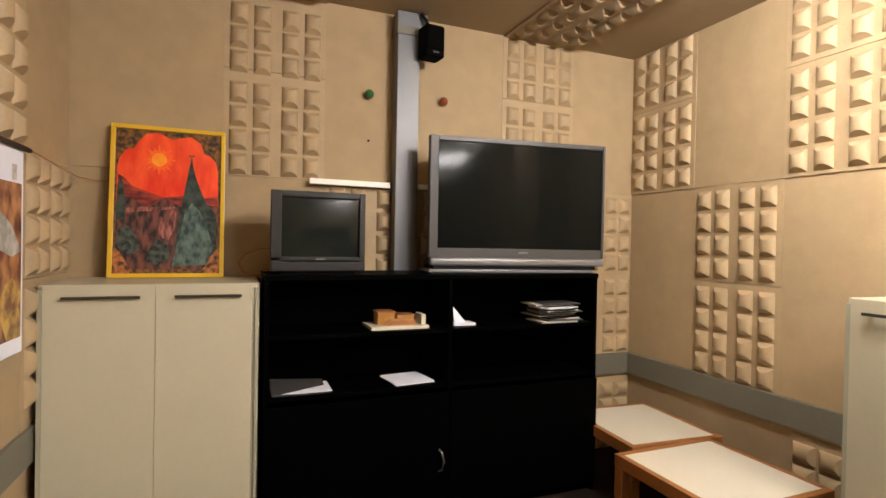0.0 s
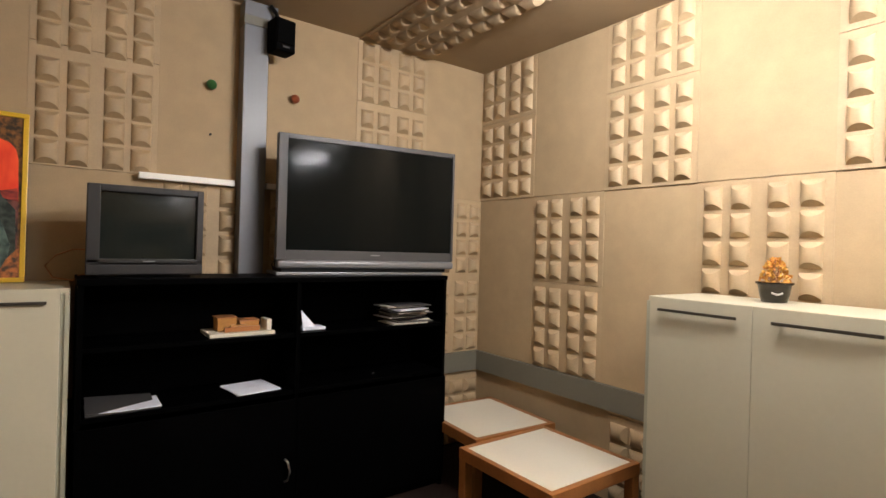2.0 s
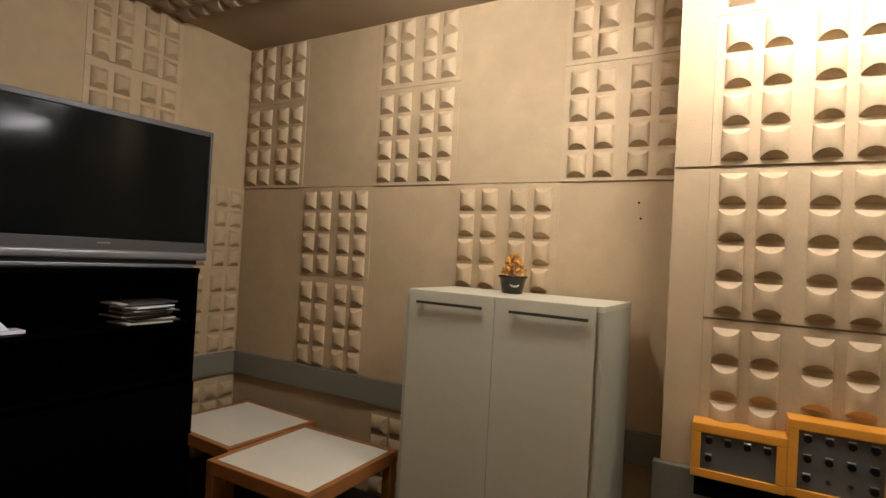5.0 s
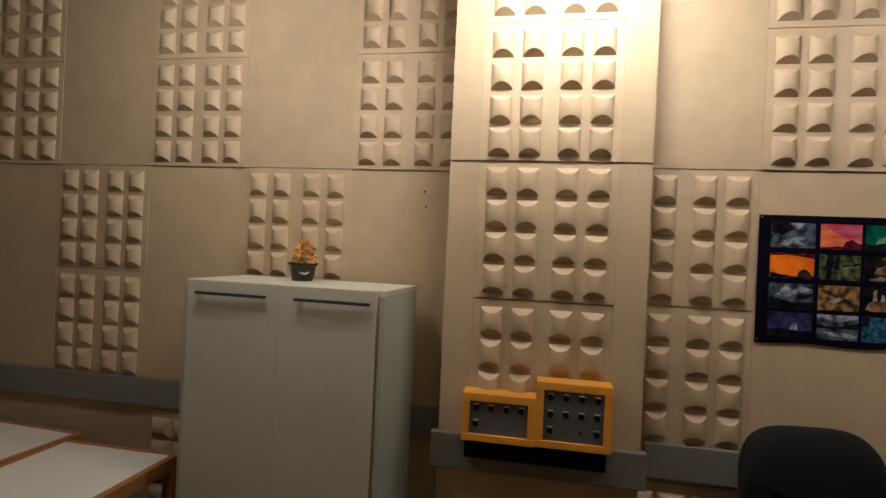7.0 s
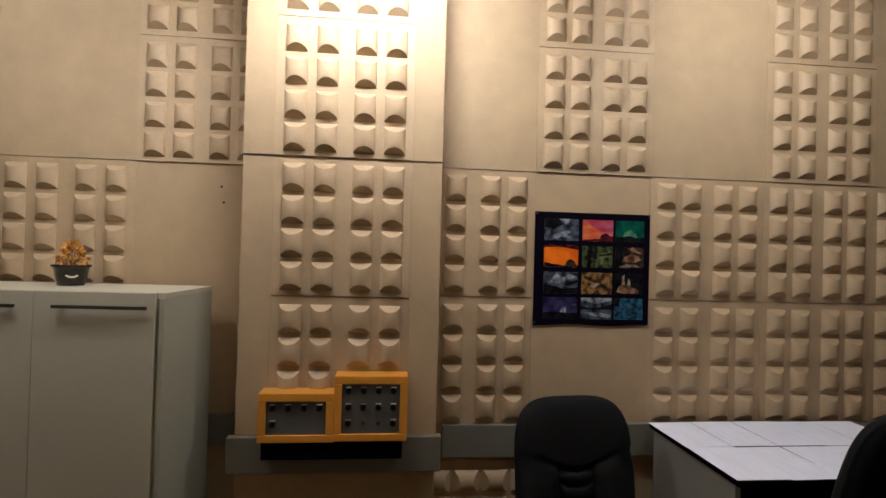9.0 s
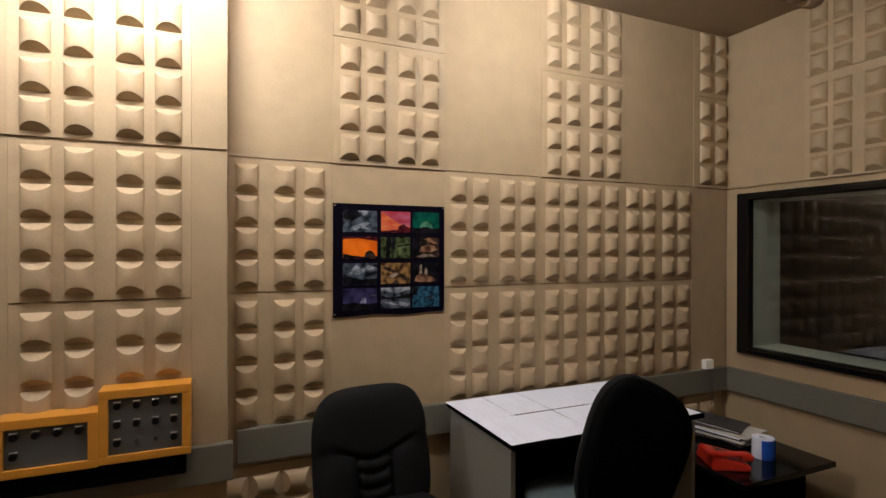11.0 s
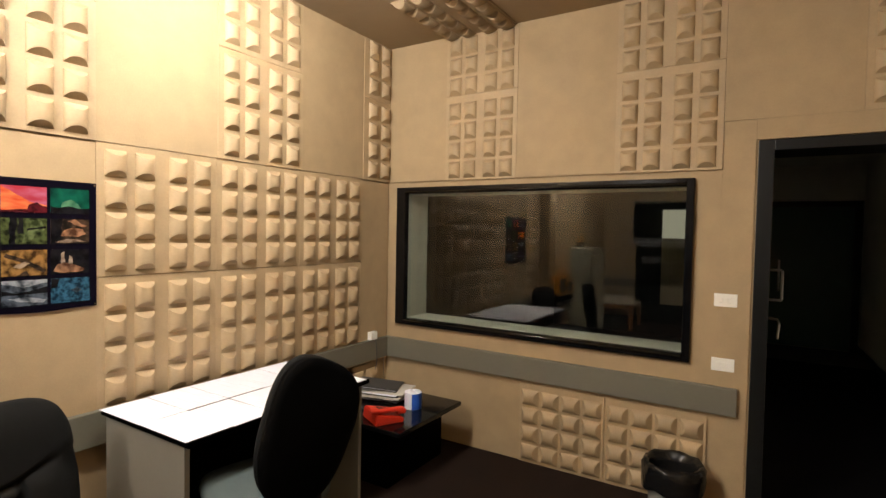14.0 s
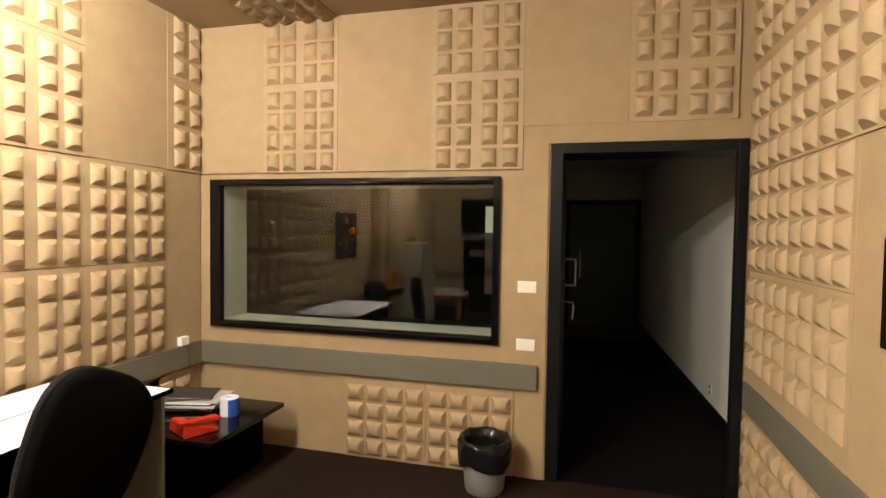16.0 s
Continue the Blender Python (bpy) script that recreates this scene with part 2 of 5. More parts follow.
def wall_pose(side, c, z, at):
    """Pose of a panel centred at c along a wall: out of the wall is its local y."""
    turn = {"n": 180, "e": 90, "s": 0, "w": -90}[side]
    return pose(c, at, z, 0, 0, turn) if side in "ns" else pose(at, c, z, 0, 0, turn)




def rows(z, feet):
    """Heights of boss centres above a panel's foot at z, from the heights of the bosses' lower ends."""
    return [q_ + BOSS_LEN / 2 - z for q_ in feet]


# lower ends of the bosses, wall by wall: the lower band and the upper band of panels
E_LOW = (0.737, 0.880, 1.026, 1.172, 1.360, 1.505, 1.650, 1.795)
E_UP = (1.970, 2.114, 2.263, 2.406, 2.592, 2.736, 2.868)
S_UP = (1.962, 2.104, 2.243, 2.386, 2.567, 2.710, 2.849)
N_UP = (1.922, 2.060, 2.196, 2.332, 2.508, 2.647, 2.783)
W_UP = (1.915, 2.053, 2.192, 2.330, 2.515, 2.655, 2.794)
W_LOW = (0.813, 0.943, 1.073, 1.201, 1.374, 1.508, 1.640, 1.774)
N_SEAM, W_SEAM = 1.915, 1.905


def split(z, h, bands):
    """Foot and head of the one or two sheets that make up a bossed panel."""
    if z > 1.85 and h > 0.9:
        return ((0, 0.613), (0.615, h))
    if z == BTOP:
        return ((0, bands[0]), (bands[1], h))
    return ((0, h),)


def run(side, at, spans, z, h, feet):
    """Panels side by side along a wall. spans: (start, end, kind); kind b bossed, p plain, or a tuple of columns."""
    for a, b, kind in spans:
        c, w = (a + b) / 2, abs(b - a)
        upper = z > 1.85
        if kind == "p":
            plain_panel(wall_pose(side, c, z, at), w, h, 0.016 if upper else 0.010)
            continue
        cols = [x * w / 0.6 for x in COLS] if kind == "b" else kind
        for z0, z1 in split(z, h, (0.609, 0.611)):
            bossed_panel(wall_pose(side, c, z + z0, at), w, z1 - z0, cols, [r - z0 for r in rows(z, feet) if z0 < r < z1], thick=0.019 if upper else TH if z0 else TH - 0.004)


# ceiling with bossed tiles of its own mesh
def ceiling_tile(bm, x0, x1, y0, y1):
    box(bm, x0, x1, y0, y1, CEIL_Z - 0.012, CEIL_Z + 0.01)
    for i in range(int(round((x1 - x0) / 0.15))):
        x = x0 + ((x1 - x0) / 2) + COLS[i]
        y = y0 + 0.08
        while y < y1 - 0.05:
            k = len(bm.verts)
            bm.from_mesh(BOSS)
            bm.verts.ensure_lookup_table()
            vs = bm.verts[k:]
            bmesh.ops.transform(bm, verts=vs, matrix=Matrix.Translation((x, y, CEIL_Z - 0.011)) @ Matrix.Rotation(-math.pi / 2, 4, "X"))
            y += 0.1417


ceiling_tile(cb, 1.79, 2.38, 2.3, N)
ceiling_tile(cb, 0.0, 0.57, 2.9, N)
ceiling_tile(cb, 1.68, 2.24, S, -2.9)
solid("ceiling", cb, CEIL, "brown-beige board ceiling with strips of moulded bosses", "ceiling")

# solid walls behind the panels
solid("wall_north", nbox(-1.3, 3.3, N, N + 0.2, 0, CEIL_Z), BOARD, "beige board wall behind the television cabinets", "wall")
solid("wall_east", nbox(EN, EN + 0.2, COL_Y0, N, 0, CEIL_Z), BOARD, "beige board wall with acoustic panels", "wall")
solid("wall_east_far", nbox(ES, ES + 0.375, S - 0.4, COL_Y0, 0, CEIL_Z), BOARD, "beige board wall with acoustic panels and a poster", "wall")
solid("wall_pier", nbox(COL, EN + 0.01, COL_Y0, COL_Y1, 0.0, CEIL_Z - 0.001, bev=0.006), BOARD, "beige board-clad pier that stands proud of the wall", "pier")
wb = bmesh.new()
q = [(WN, N + 0.2), (WS, S - 0.2), (WS - 0.25, S - 0.2), (WN - 0.25, N + 0.2)]
lo = [wb.verts.new((x, y, 0)) for x, y in q]
hi = [wb.verts.new((x, y, CEIL_Z)) for x, y in q]
for i in range(4):
    wb.faces.new((lo[i], lo[(i + 1) % 4], hi[(i + 1) % 4], hi[i]))
wb.faces.new(lo[::-1])
wb.faces.new(hi)
solid("wall_west", wb, BOARD, "beige board wall with acoustic panels", "wall")

# south wall with window and door openings
WX0, WX1, WZ0, WZ1 = 0.565, 2.64, 0.85, 1.895
DX0, DX1, DZ = -0.83, 0.20, 2.075
SD = 0.30
sb = bmesh.new()
for x0, x1, z0, z1 in ((WX1, ES + 0.4, 0, CEIL_Z), (WX0, WX1, 0, WZ0), (WX0, WX1, WZ1, CEIL_Z), (DX1, WX0, 0, CEIL_Z), (DX0, DX1, DZ, CEIL_Z), (-1.3, DX0, 0, CEIL_Z)):
    box(sb, x0, x1, S - (0.0455 if x0 < -1 else SD), S, z0, z1)
bmesh.ops.remove_doubles(sb, verts=sb.verts[:], dist=0.0005)
solid("wall_south", sb, BOARD, "beige board wall with studio window and doorway", "wall")

# panels, wall by wall
H_UP, H_LOW = CEIL_Z - SEAM, SEAM - BTOP
run("n", N, ((WN, 0.0, "p"), (0.0, 0.57, "b"), (0.57, 1.17, "p"), (1.17, 1.785, "p")), N_SEAM, CEIL_Z - N_SEAM, N_UP)
run("n", N, ((1.785, 2.375, "b"), (2.375, EN, "p")), SEAM, H_UP, S_UP)
run("n", N, ((WN, 0.0, "p"), (0.0, 0.57, "p"), (0.57, 1.17, "b"), (1.17, 1.785, "b")), BTOP, N_SEAM - BTOP, [q_ - 0.035 for q_ in E_LOW[1:]])
run("n", N, ((1.785, 2.375, "p"), (2.375, EN, "b")), BTOP, H_LOW, E_LOW)
run("e", EN, ((3.525, 2.925, "b"), (2.925, 2.31, "p"), (2.31, 1.71, "b"), (1.71, 1.08, "p"), (1.08, COL_Y1 - 0.02, "b")), SEAM, H_UP, E_UP)
run("e", EN, ((3.525, 2.925, "p"), (2.925, 2.31, "b"), (2.31, 1.71, "p"), (1.71, 1.08, "b"), (1.08, COL_Y1, "p")), BTOP, H_LOW, E_LOW)
PIER = ((COL_Y1 - 0.002, 0.357, "p"), (0.357, -0.247, "b"), (-0.247, COL_Y0 + 0.002, "p"))
run("e", COL, PIER, SEAM, H_UP, E_UP)
run("e", COL, PIER, BTOP, H_LOW, E_LOW)
run("e", ES, ((COL_Y0, -0.856, "p"), (-0.856, -1.444, "b"), (-1.444, -2.055, "p"), (-2.055, -2.667, "b"), (-2.667, -3.265, "p"), (-3.265, S + 0.012, (-0.09, 0.055))), SEAM, H_UP, E_UP)
run("e", ES, ((COL_Y0, -0.85, (-0.15, -0.016, 0.15)), (-0.85, -1.445, "p"), (-1.445, -2.05, "b"), (-2.05, -2.655, "b"), (-2.655, -3.26, "b"), (-3.26, S + 0.012, "p")), BTOP, H_LOW, E_LOW)
run("s", S, ((ES, 2.235, "p"), (2.235, 1.665, "b"), (1.665, 1.005, "p"), (1.005, 0.41, "b")), SEAM, H_UP, S_UP)
run("s", S, ((0.41, 0.25, "p"),), 0.0, 2.215, ())
run("s", S, ((0.25, WS, "p"),), 2.103, 0.112, ())
run("s", S, ((0.41, -0.205, "p"),), 2.215, CEIL_Z - 2.215, ())
run("s", S, ((-0.205, -0.79, "b"),), 2.215, CEIL_Z - 2.215, S_UP[2:])
WYAW = math.degrees(math.atan2(WN - WS, N - S))


def west(y0, y1, z, h, feet, kind="b", boss=None):
    c = (y0 + y1) / 2
    x = WS + (WN - WS) * (c - S) / (N - S)
    m = pose(x, c, z, 0, 0, -90 - WYAW)
    w = abs(y1 - y0)
    if kind == "p":
        plain_panel(m, w, h)
        return
    for z0, z1 in split(z, h, (0.637, 0.639)):
        bossed_panel(Matrix.Translation((0, 0, z0)) @ m, w, z1 - z0, [k * w / 0.6 for k in COLS], [r - z0 for r in rows(z, feet) if z0 < r < z1], boss, thick=0.019 if z > 1.85 else TH)


W_BASE = (0.026, 0.156, 0.286, 0.416)
for a, b in ((-3.59, -2.99), (-2.99, -2.39), (-2.39, -1.79)):
    west(a, b, W_SEAM, CEIL_Z - W_SEAM, W_UP)
    west(a, b, BTOP, W_SEAM - BTOP, W_LOW, "p" if a > -2.5 else "b")
    west(a, b, 0.0, BBOT, W_BASE, boss=BOSS_H)
west(2.93, 3.52, W_SEAM, CEIL_Z - W_SEAM, W_UP, "p")
west(2.33, 2.93, W_SEAM, CEIL_Z - W_SEAM, W_UP)
west(2.93, 3.52, BTOP, W_SEAM - BTOP, W_LOW)
west(2.33, 2.93, BTOP, W_SEAM - BTOP, W_LOW, "p")

# panels with level bosses below the trunking
LOW4 = (0.075, 0.20, 0.325, 0.45)
for c in (1.31, 0.73):
    bossed_panel(wall_pose("s", c, 0.0, S), 0.575, 0.545, (-0.21, -0.07, 0.07, 0.21), LOW4, BOSS_H, "beige moulded acoustic panel with level bosses below the trunking")
for c, at in ((1.95, EN), (-0.62, ES), (-2.9, ES), (-3.3, ES)):
    bossed_panel(wall_pose("e", c, 0.0, at), 0.58 if c > -3 else 0.4, 0.545, (-0.21, -0.07, 0.07, 0.21) if c > -3 else (-0.1, 0.06), LOW4, BOSS_H, "beige moulded acoustic panel with level bosses below the trunking")
bossed_panel(wall_pose("n", 2.66, 0.0, N), 0.57, 0.545, (-0.21, -0.07, 0.07, 0.21), LOW4, BOSS_H, "beige moulded acoustic panel with level bosses below the trunking")


def trunk(name, x0, x1, y0, y1):
    ob = solid(name, nbox(x0, x1, y0, y1, BBOT, BTOP, bev=0.004), BAND, "grey painted cable trunking band along the wall", "trunking")
    return ob


trunk("trim_north", WN, EN, N - 0.035, N)
trunk("trim_east", EN - 0.035, EN, COL_Y1, N - 0.035)
trunk("trim_east_far", ES - 0.042, ES, S, COL_Y0 - 0.04)
trunk("trim_south", 0.297, ES - 0.042, S, S + 0.042)
trunk("trim_pier", COL - 0.045, COL, COL_Y0 - 0.02, COL_Y1 + 0.025)
tw = trunk("trim_west", 0, 0.03, -3.6, 3.6)
tw.matrix_basis = pose((WN + WS) / 2, 0, 0, 0, 0, -WYAW)

# window
wf = bmesh.new()
FO = (0.545, 2.672, 0.838, 1.908)
FI = (0.590, 2.590, 0.886, 1.860)
win = thing("window_1", pose(0, 0, 0), "black-framed studio window to a dark room", "window", kind="structure")
for nm, a in (("window_frame", (FO[0], FI[0], FO[2], FO[3])), ("window_frame", (FI[1], FO[1], FO[2], FO[3])), ("window_frame", (FI[0], FI[1], FO[2], FI[2])), ("window_frame", (FI[0], FI[1], FI[3], FO[3]))):
    part(nm, nbox(a[0], a[1], S - 0.03, S + 0.03, a[2], a[3], bev=0.006, seg=3), BLACKGLOSS, win, "black gloss painted frame")
for pts in (((FI[0], FI[3] + 0.012), (FI[1], FI[3] + 0.012)), ((FI[0], FI[2] - 0.012), (FI[1], FI[2] - 0.012))):
    part("bead", tube([(x, S + 0.030, z) for x, z in pts], 0.011, 18), BEADM, win, "rounded glossy bead", smooth=True)
GY = S - SD
rv = bmesh.new()
box(rv, WX0 + 0.004, WX1 - 0.004, GY + 0.002, S - 0.031, WZ0 + 0.001, FI[2] + 0.001)
box(rv, WX0 + 0.004, WX1 - 0.004, GY + 0.002, S - 0.031, FI[3] - 0.001, WZ1 - 0.001)
box(rv, WX0 + 0.004, FI[0], GY + 0.002, S - 0.031, FI[2] + 0.001, FI[3] - 0.001)
box(rv, FI[1] + 0.001, WX1 - 0.004, GY + 0.002, S - 0.031, FI[2] + 0.001, FI[3] - 0.001)
part("window_sill", rv, REVEAL, win, "pale green painted reveal and sill")
pane = part("pane", nbox(FI[0] - 0.01, FI[1] + 0.01, S - 0.022, S - 0.016, FI[2] - 0.01, FI[3] + 0.01), GLASS, win)
pane.visible_shadow = False

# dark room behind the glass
# room behind the glass: its lack of light is put into near-black walls
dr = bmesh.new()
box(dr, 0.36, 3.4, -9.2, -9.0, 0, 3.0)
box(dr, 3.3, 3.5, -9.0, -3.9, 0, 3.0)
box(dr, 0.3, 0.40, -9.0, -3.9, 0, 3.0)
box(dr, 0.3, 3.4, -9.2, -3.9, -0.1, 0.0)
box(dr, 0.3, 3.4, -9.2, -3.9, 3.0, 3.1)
solid("wall_dark_room", dr, DARKROOM, "walls coloured near black for the unlit room behind the glass", "wall")

# door frame, corridor
door = thing("door_1", pose(0, 0, 0), "black painted door frame with the door standing open", "door", kind="structure")
for a in ((DX0 - 0.026, DX0 + 0.03, 0, 2.10, 0.045), (DX1 - 0.035, DX1 + 0.04, 0, 2.10, SD + 0.01), (DX0 + 0.03, DX1 - 0.035, 2.04, 2.10, SD + 0.01)):
    part("door_frame", nbox(a[0], a[1], S - a[4], S + 0.014, a[2], a[3], bev=0.004), DOORBLK, door)
leaf = part("leaf", nbox(0.165, 0.205, -4.80, -3.92, 0.01, 2.03, bev=0.003), DOORBLK, door, "black painted door leaf swung open")
CX0, CX1, CY = -1.0, 0.29, -9.40
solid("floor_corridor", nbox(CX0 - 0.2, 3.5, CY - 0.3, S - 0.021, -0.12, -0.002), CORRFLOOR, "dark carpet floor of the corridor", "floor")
cw_ = solid("wall_corridor_west", nbox(-0.2, 0, -5.9, 0, 0, 2.8), CORRWALL, "grey plaster corridor wall", "wall")
cw_.matrix_basis = pose(-1.135, S - 0.046, 0, 0, 0, 1.9)
solid("wall_corridor_end", nbox(CX0 - 0.2, CX1 + 0.05, CY - 0.2, CY, 0, 2.8), CORRWALL, "grey plaster end wall of the corridor", "wall")
solid("wall_corridor_east", nbox(CX1, CX1 + 0.009, CY, S - SD, 0, 2.8), CORRWALL, "grey plaster corridor wall", "wall")
solid("ceiling_corridor", nbox(CX0 - 0.4, CX1 + 0.05, CY, S - SD, 2.6, 2.75), CORRWALL, "dim corridor ceiling", "ceiling")
cs_ = solid("baseboard", nbox(0.0, 0.015, -5.85, -0.002, 0, 0.09, bev=0.003), DOORBLK, "black skirting board of the corridor", "skirting")
cs_.matrix_basis = pose(-1.135, S - 0.046, 0, 0, 0, 1.9)
d2 = thing("door_2", pose(0, 0, 0), "closed dark green door at the corridor's end", "door", kind="structure")
part("leaf", nbox(-0.84, 0.2, CY, CY + 0.03, 0.01, 2.02, bev=0.003), DOORGRN, d2)
for a in ((-0.93, -0.84, 0, 2.1), (0.2, 0.28, 0, 2.1), (-0.84, 0.2, 2.02, 2.1)):
    part("door_frame", nbox(a[0], a[1], CY, CY + 0.05, a[2], a[3], bev=0.003), DOORBLK, d2)

# ceiling lamps: a long batten and a short slim one
def tube_lamp(m, length, r, label, drop=0.0, strip=False):
    """A batten under the ceiling, let down on two stems by drop."""
    a = length / 2
    lamp = thing("tube_lamp", m, label, "lamp", "ceiling lamps")
    part("housing", nbox(-a - 0.03, a + 0.03, -0.03, 0.03, -0.045 - drop, -drop, bev=0.004), WHITE, lamp, "white sheet-metal housing")
    if drop:
        for x in (-a * 0.6, a * 0.6):
            part("stem", ncyl(x, 0, -drop - 0.002, 0.0, 0.006, n=12), WHITE, lamp)
    for x in (-a - 0.012, a + 0.012):
        part("socket", nbox(x - 0.010, x + 0.010, -0.015, 0.015, -0.095 - drop, -0.045 - drop, bev=0.003), WHITE, lamp)
    part("tube", cyl(bmesh.new(), 0, 0, 0, length, r, n=14), BULB, lamp, "lit white glass tube", m=pose(-a, 0, -0.078 - drop, 0, 90, 0))
    # added, never in view: strip that weakens the light straight below the tube
    if strip:
        part("strip", nbox(-a, a, -0.68 * r, 0.68 * r, -0.096 - r, -0.092 - r, bev=0.001, seg=1), WHITE, lamp, "unseen strip added to block the tube's downward light")


tube_lamp(pose(2.0, -0.05, CEIL_Z, 0, 0, 90), 0.68, 0.0165, "white ceiling batten with a lit fluorescent tube", strip=True)
tube_lamp(pose(1.90, 1.30, CEIL_Z, 0, 0, 152), 0.50, 0.0100, "short white batten lamp on two stems", drop=0.09)
tube_lamp(pose(1.92, -1.65, CEIL_Z, 0, 0, 45), 0.50, 0.0090, "short white batten lamp on two stems", drop=0.09)


# ---- things ----
def white_cupboard(m, w, d, h, handles, label):
    """Front is local -y; two doors with a bar handle each."""
    c = thing("cupboard", m, label, "cupboard", "white cupboards")
    part("side_panel", nbox(0, 0.018, -d - 0.004, 0, 0, h - 0.0222, bev=0.001), SHADED_EDGE, c)
    part("side_panel", nbox(w - 0.018, w, -d - 0.004, 0, 0, h - 0.0222, bev=0.001), SHADED_EDGE, c)
    part("top", nbox(-0.001, w + 0.001, -d + 0.0125, 0, h - 0.022, h, bev=0.0015), WHITE, c)
    part("body", nbox(0.018, w - 0.018, -d + 0.04, -0.005, 0.06, h - 0.022), WHITE, c)
    for i in range(2):
        a, b = 0.0185 + i * (w / 2 - 0.0175), w / 2 - 0.001 + i * (w / 2 - 0.033)
        dr_ = part("door", nbox(a, b, -d - 0.006, -d + 0.012, 0.07, h - 0.001, bev=0.0015), WHITE, c)
        hx0, hx1 = handles[i]
        hb = nbox(hx0, hx1, -d - 0.028, -d - 0.019, h - 0.064, h - 0.051, bev=0.002)
        box(hb, hx0 + 0.02, hx0 + 0.032, -d - 0.02, -d - 0.004, h - 0.062, h - 0.053)
        box(hb, hx1 - 0.032, hx1 - 0.02, -d - 0.02, -d - 0.004, h - 0.062, h - 0.053)
        part("handle", hb, HANDLE_DK, dr_, "dark metal bar handle")
    # strip in the recess: edge colour with the side's shade painted in
    part("filler", nbox(w - 0.0338, w - 0.0182, -d + 0.006, -d + 0.030, 0.06, h - 0.0225), SHADED_EDGE, c, "olive edge strip, the side's shade put into its colour")
    return c


white_cupboard(pose(-0.715, N - 0.012, 0), 0.90, 0.52, 1.335, ((0.09, 0.39), (0.53, 0.82)), "white two-door cupboard with bar handles under the framed picture")
white_cupboard(pose(2.889, 1.646, 0, 0, 0, -93), 0.972, 0.462, 1.355, ((0.072, 0.43), (0.565, 0.915)), "white two-door cupboard with bar handles, a small potted plant on it")

# black wall unit: two bays, open shelves above, doors below
bw0, bw1, bd, bh = 0.21, 2.208, 0.385, 1.375
unit = thing("shelf_unit", pose(bw0, N - 0.165, 0), "black laminate shelf unit with open shelves and lower doors", "shelf unit")
W_, mid = bw1 - bw0, 0.995
for a in (0, mid - 0.012, W_ - 0.024):
    part("upright", nbox(a, a + 0.024, -bd, 0, 0, bh - 0.03, bev=0.001), BLACKLAM, unit)
part("top", nbox(-0.004, W_ + 0.004, -bd - 0.006, 0, bh - 0.03, bh, bev=0.004), BLACKLAM, unit)
part("back", nbox(0.024, W_ - 0.024, -0.012, -0.002, 0.05, bh - 0.03), BLACKLAM, unit)
for a, b in ((0.024, mid - 0.012), (mid + 0.012, W_ - 0.024)):
    for z in (0.735, 1.045):
        part("shelf", nbox(a, b, -bd + 0.012, -0.012, z, z + 0.022, bev=0.001), BLACKLAM, unit)
    part("base_board", nbox(a, b, -bd + 0.03, -bd + 0.048, 0.0, 0.06), BLACKLAM, unit)
dl = part("door", nbox(0.004, mid - 0.002, -bd - 0.02, -bd, 0.065, 0.715, bev=0.0015), BLACKLAM, unit)
part("handle", tube([(mid - 0.065, -bd - 0.02, 0.40), (mid - 0.055, -bd - 0.04, 0.39), (mid - 0.045, -bd - 0.05, 0.34), (mid - 0.055, -bd - 0.04, 0.29), (mid - 0.065, -bd - 0.02, 0.28)], 0.006), HANDLE_LT, dl, "arched metal pull handle", smooth=True)
part("door", nbox(mid + 0.002, W_ - 0.004, -bd - 0.02, -bd, 0.065, 0.715, bev=0.0015), BLACKLAM, unit)

UF = N - 0.165 - bd  # front of the shelf unit
UT = bh


def sheet_stack(m, n, w, d, label, mats, jitter=0.012, th=0.004, name="paper_stack", category="papers"):
    rnd = random.Random(n * 7 + 1)
    s = thing(name, m, label, category)
    z = 0.0
    for i in range(n):
        a = rnd.uniform(-8, 8) * jitter * 30
        part("sheet", nbox(-w / 2, w / 2, -d / 2, d / 2, 0, th, bev=0.0005, seg=1), mats[i % len(mats)], s,
             m=pose(rnd.uniform(-jitter, jitter), rnd.uniform(-jitter, jitter), z, 0, 0, a))
        z += th + 0.0004
    return s


Z1, Z2 = 0.758, 1.068
sheet_stack(pose(1.0, UF + 0.15, Z1, 0, 0, 8), 5, 0.235, 0.23, "few loose white paper sheets on the shelf", [PAPER], 0.010, 0.0018)
fold = thing("folder", pose(0.40, UF + 0.13, Z1), "open dark folder with white papers on the shelf", "folder")
part("cover", nbox(-0.15, 0.15, -0.10, 0.11, 0, 0.004, bev=0.001, seg=1), DKGREY, fold)
part("sheet", nbox(-0.10, 0.155, -0.095, 0.10, 0.0045, 0.010, bev=0.001, seg=1), PAPER, fold, "white sheets inside")
part("cover", nbox(-0.15, 0.13, -0.10, 0.11, 0, 0.004, bev=0.001, seg=1), DKGREY, fold, m=pose(0, 0, 0.012, 8, 4, 0))
# model house on a tray
mh = thing("model_house", pose(0.93, UF + 0.15, Z2), "small wooden model of a building on a cream board", "model")
part("board", nbox(-0.17, 0.16, -0.11, 0.11, 0, 0.018, bev=0.002), TABLETOP, mh, "cream base board")
MODELW = mat("stained_model_wood", (0.44, 0.21, 0.05), 0.4, var=0.25, scale=20, fine=120)
part("block", nbox(-0.115, -0.02, -0.03, 0.07, 0.0185, 0.085, bev=0.002), MODELW, mh)
part("block", nbox(0.0, 0.10, -0.02, 0.07, 0.0185, 0.064, bev=0.002), MODELW, mh)
part("block", nbox(-0.055, 0.03, -0.055, -0.035, 0.0185, 0.052, bev=0.002), MODELW, mh)
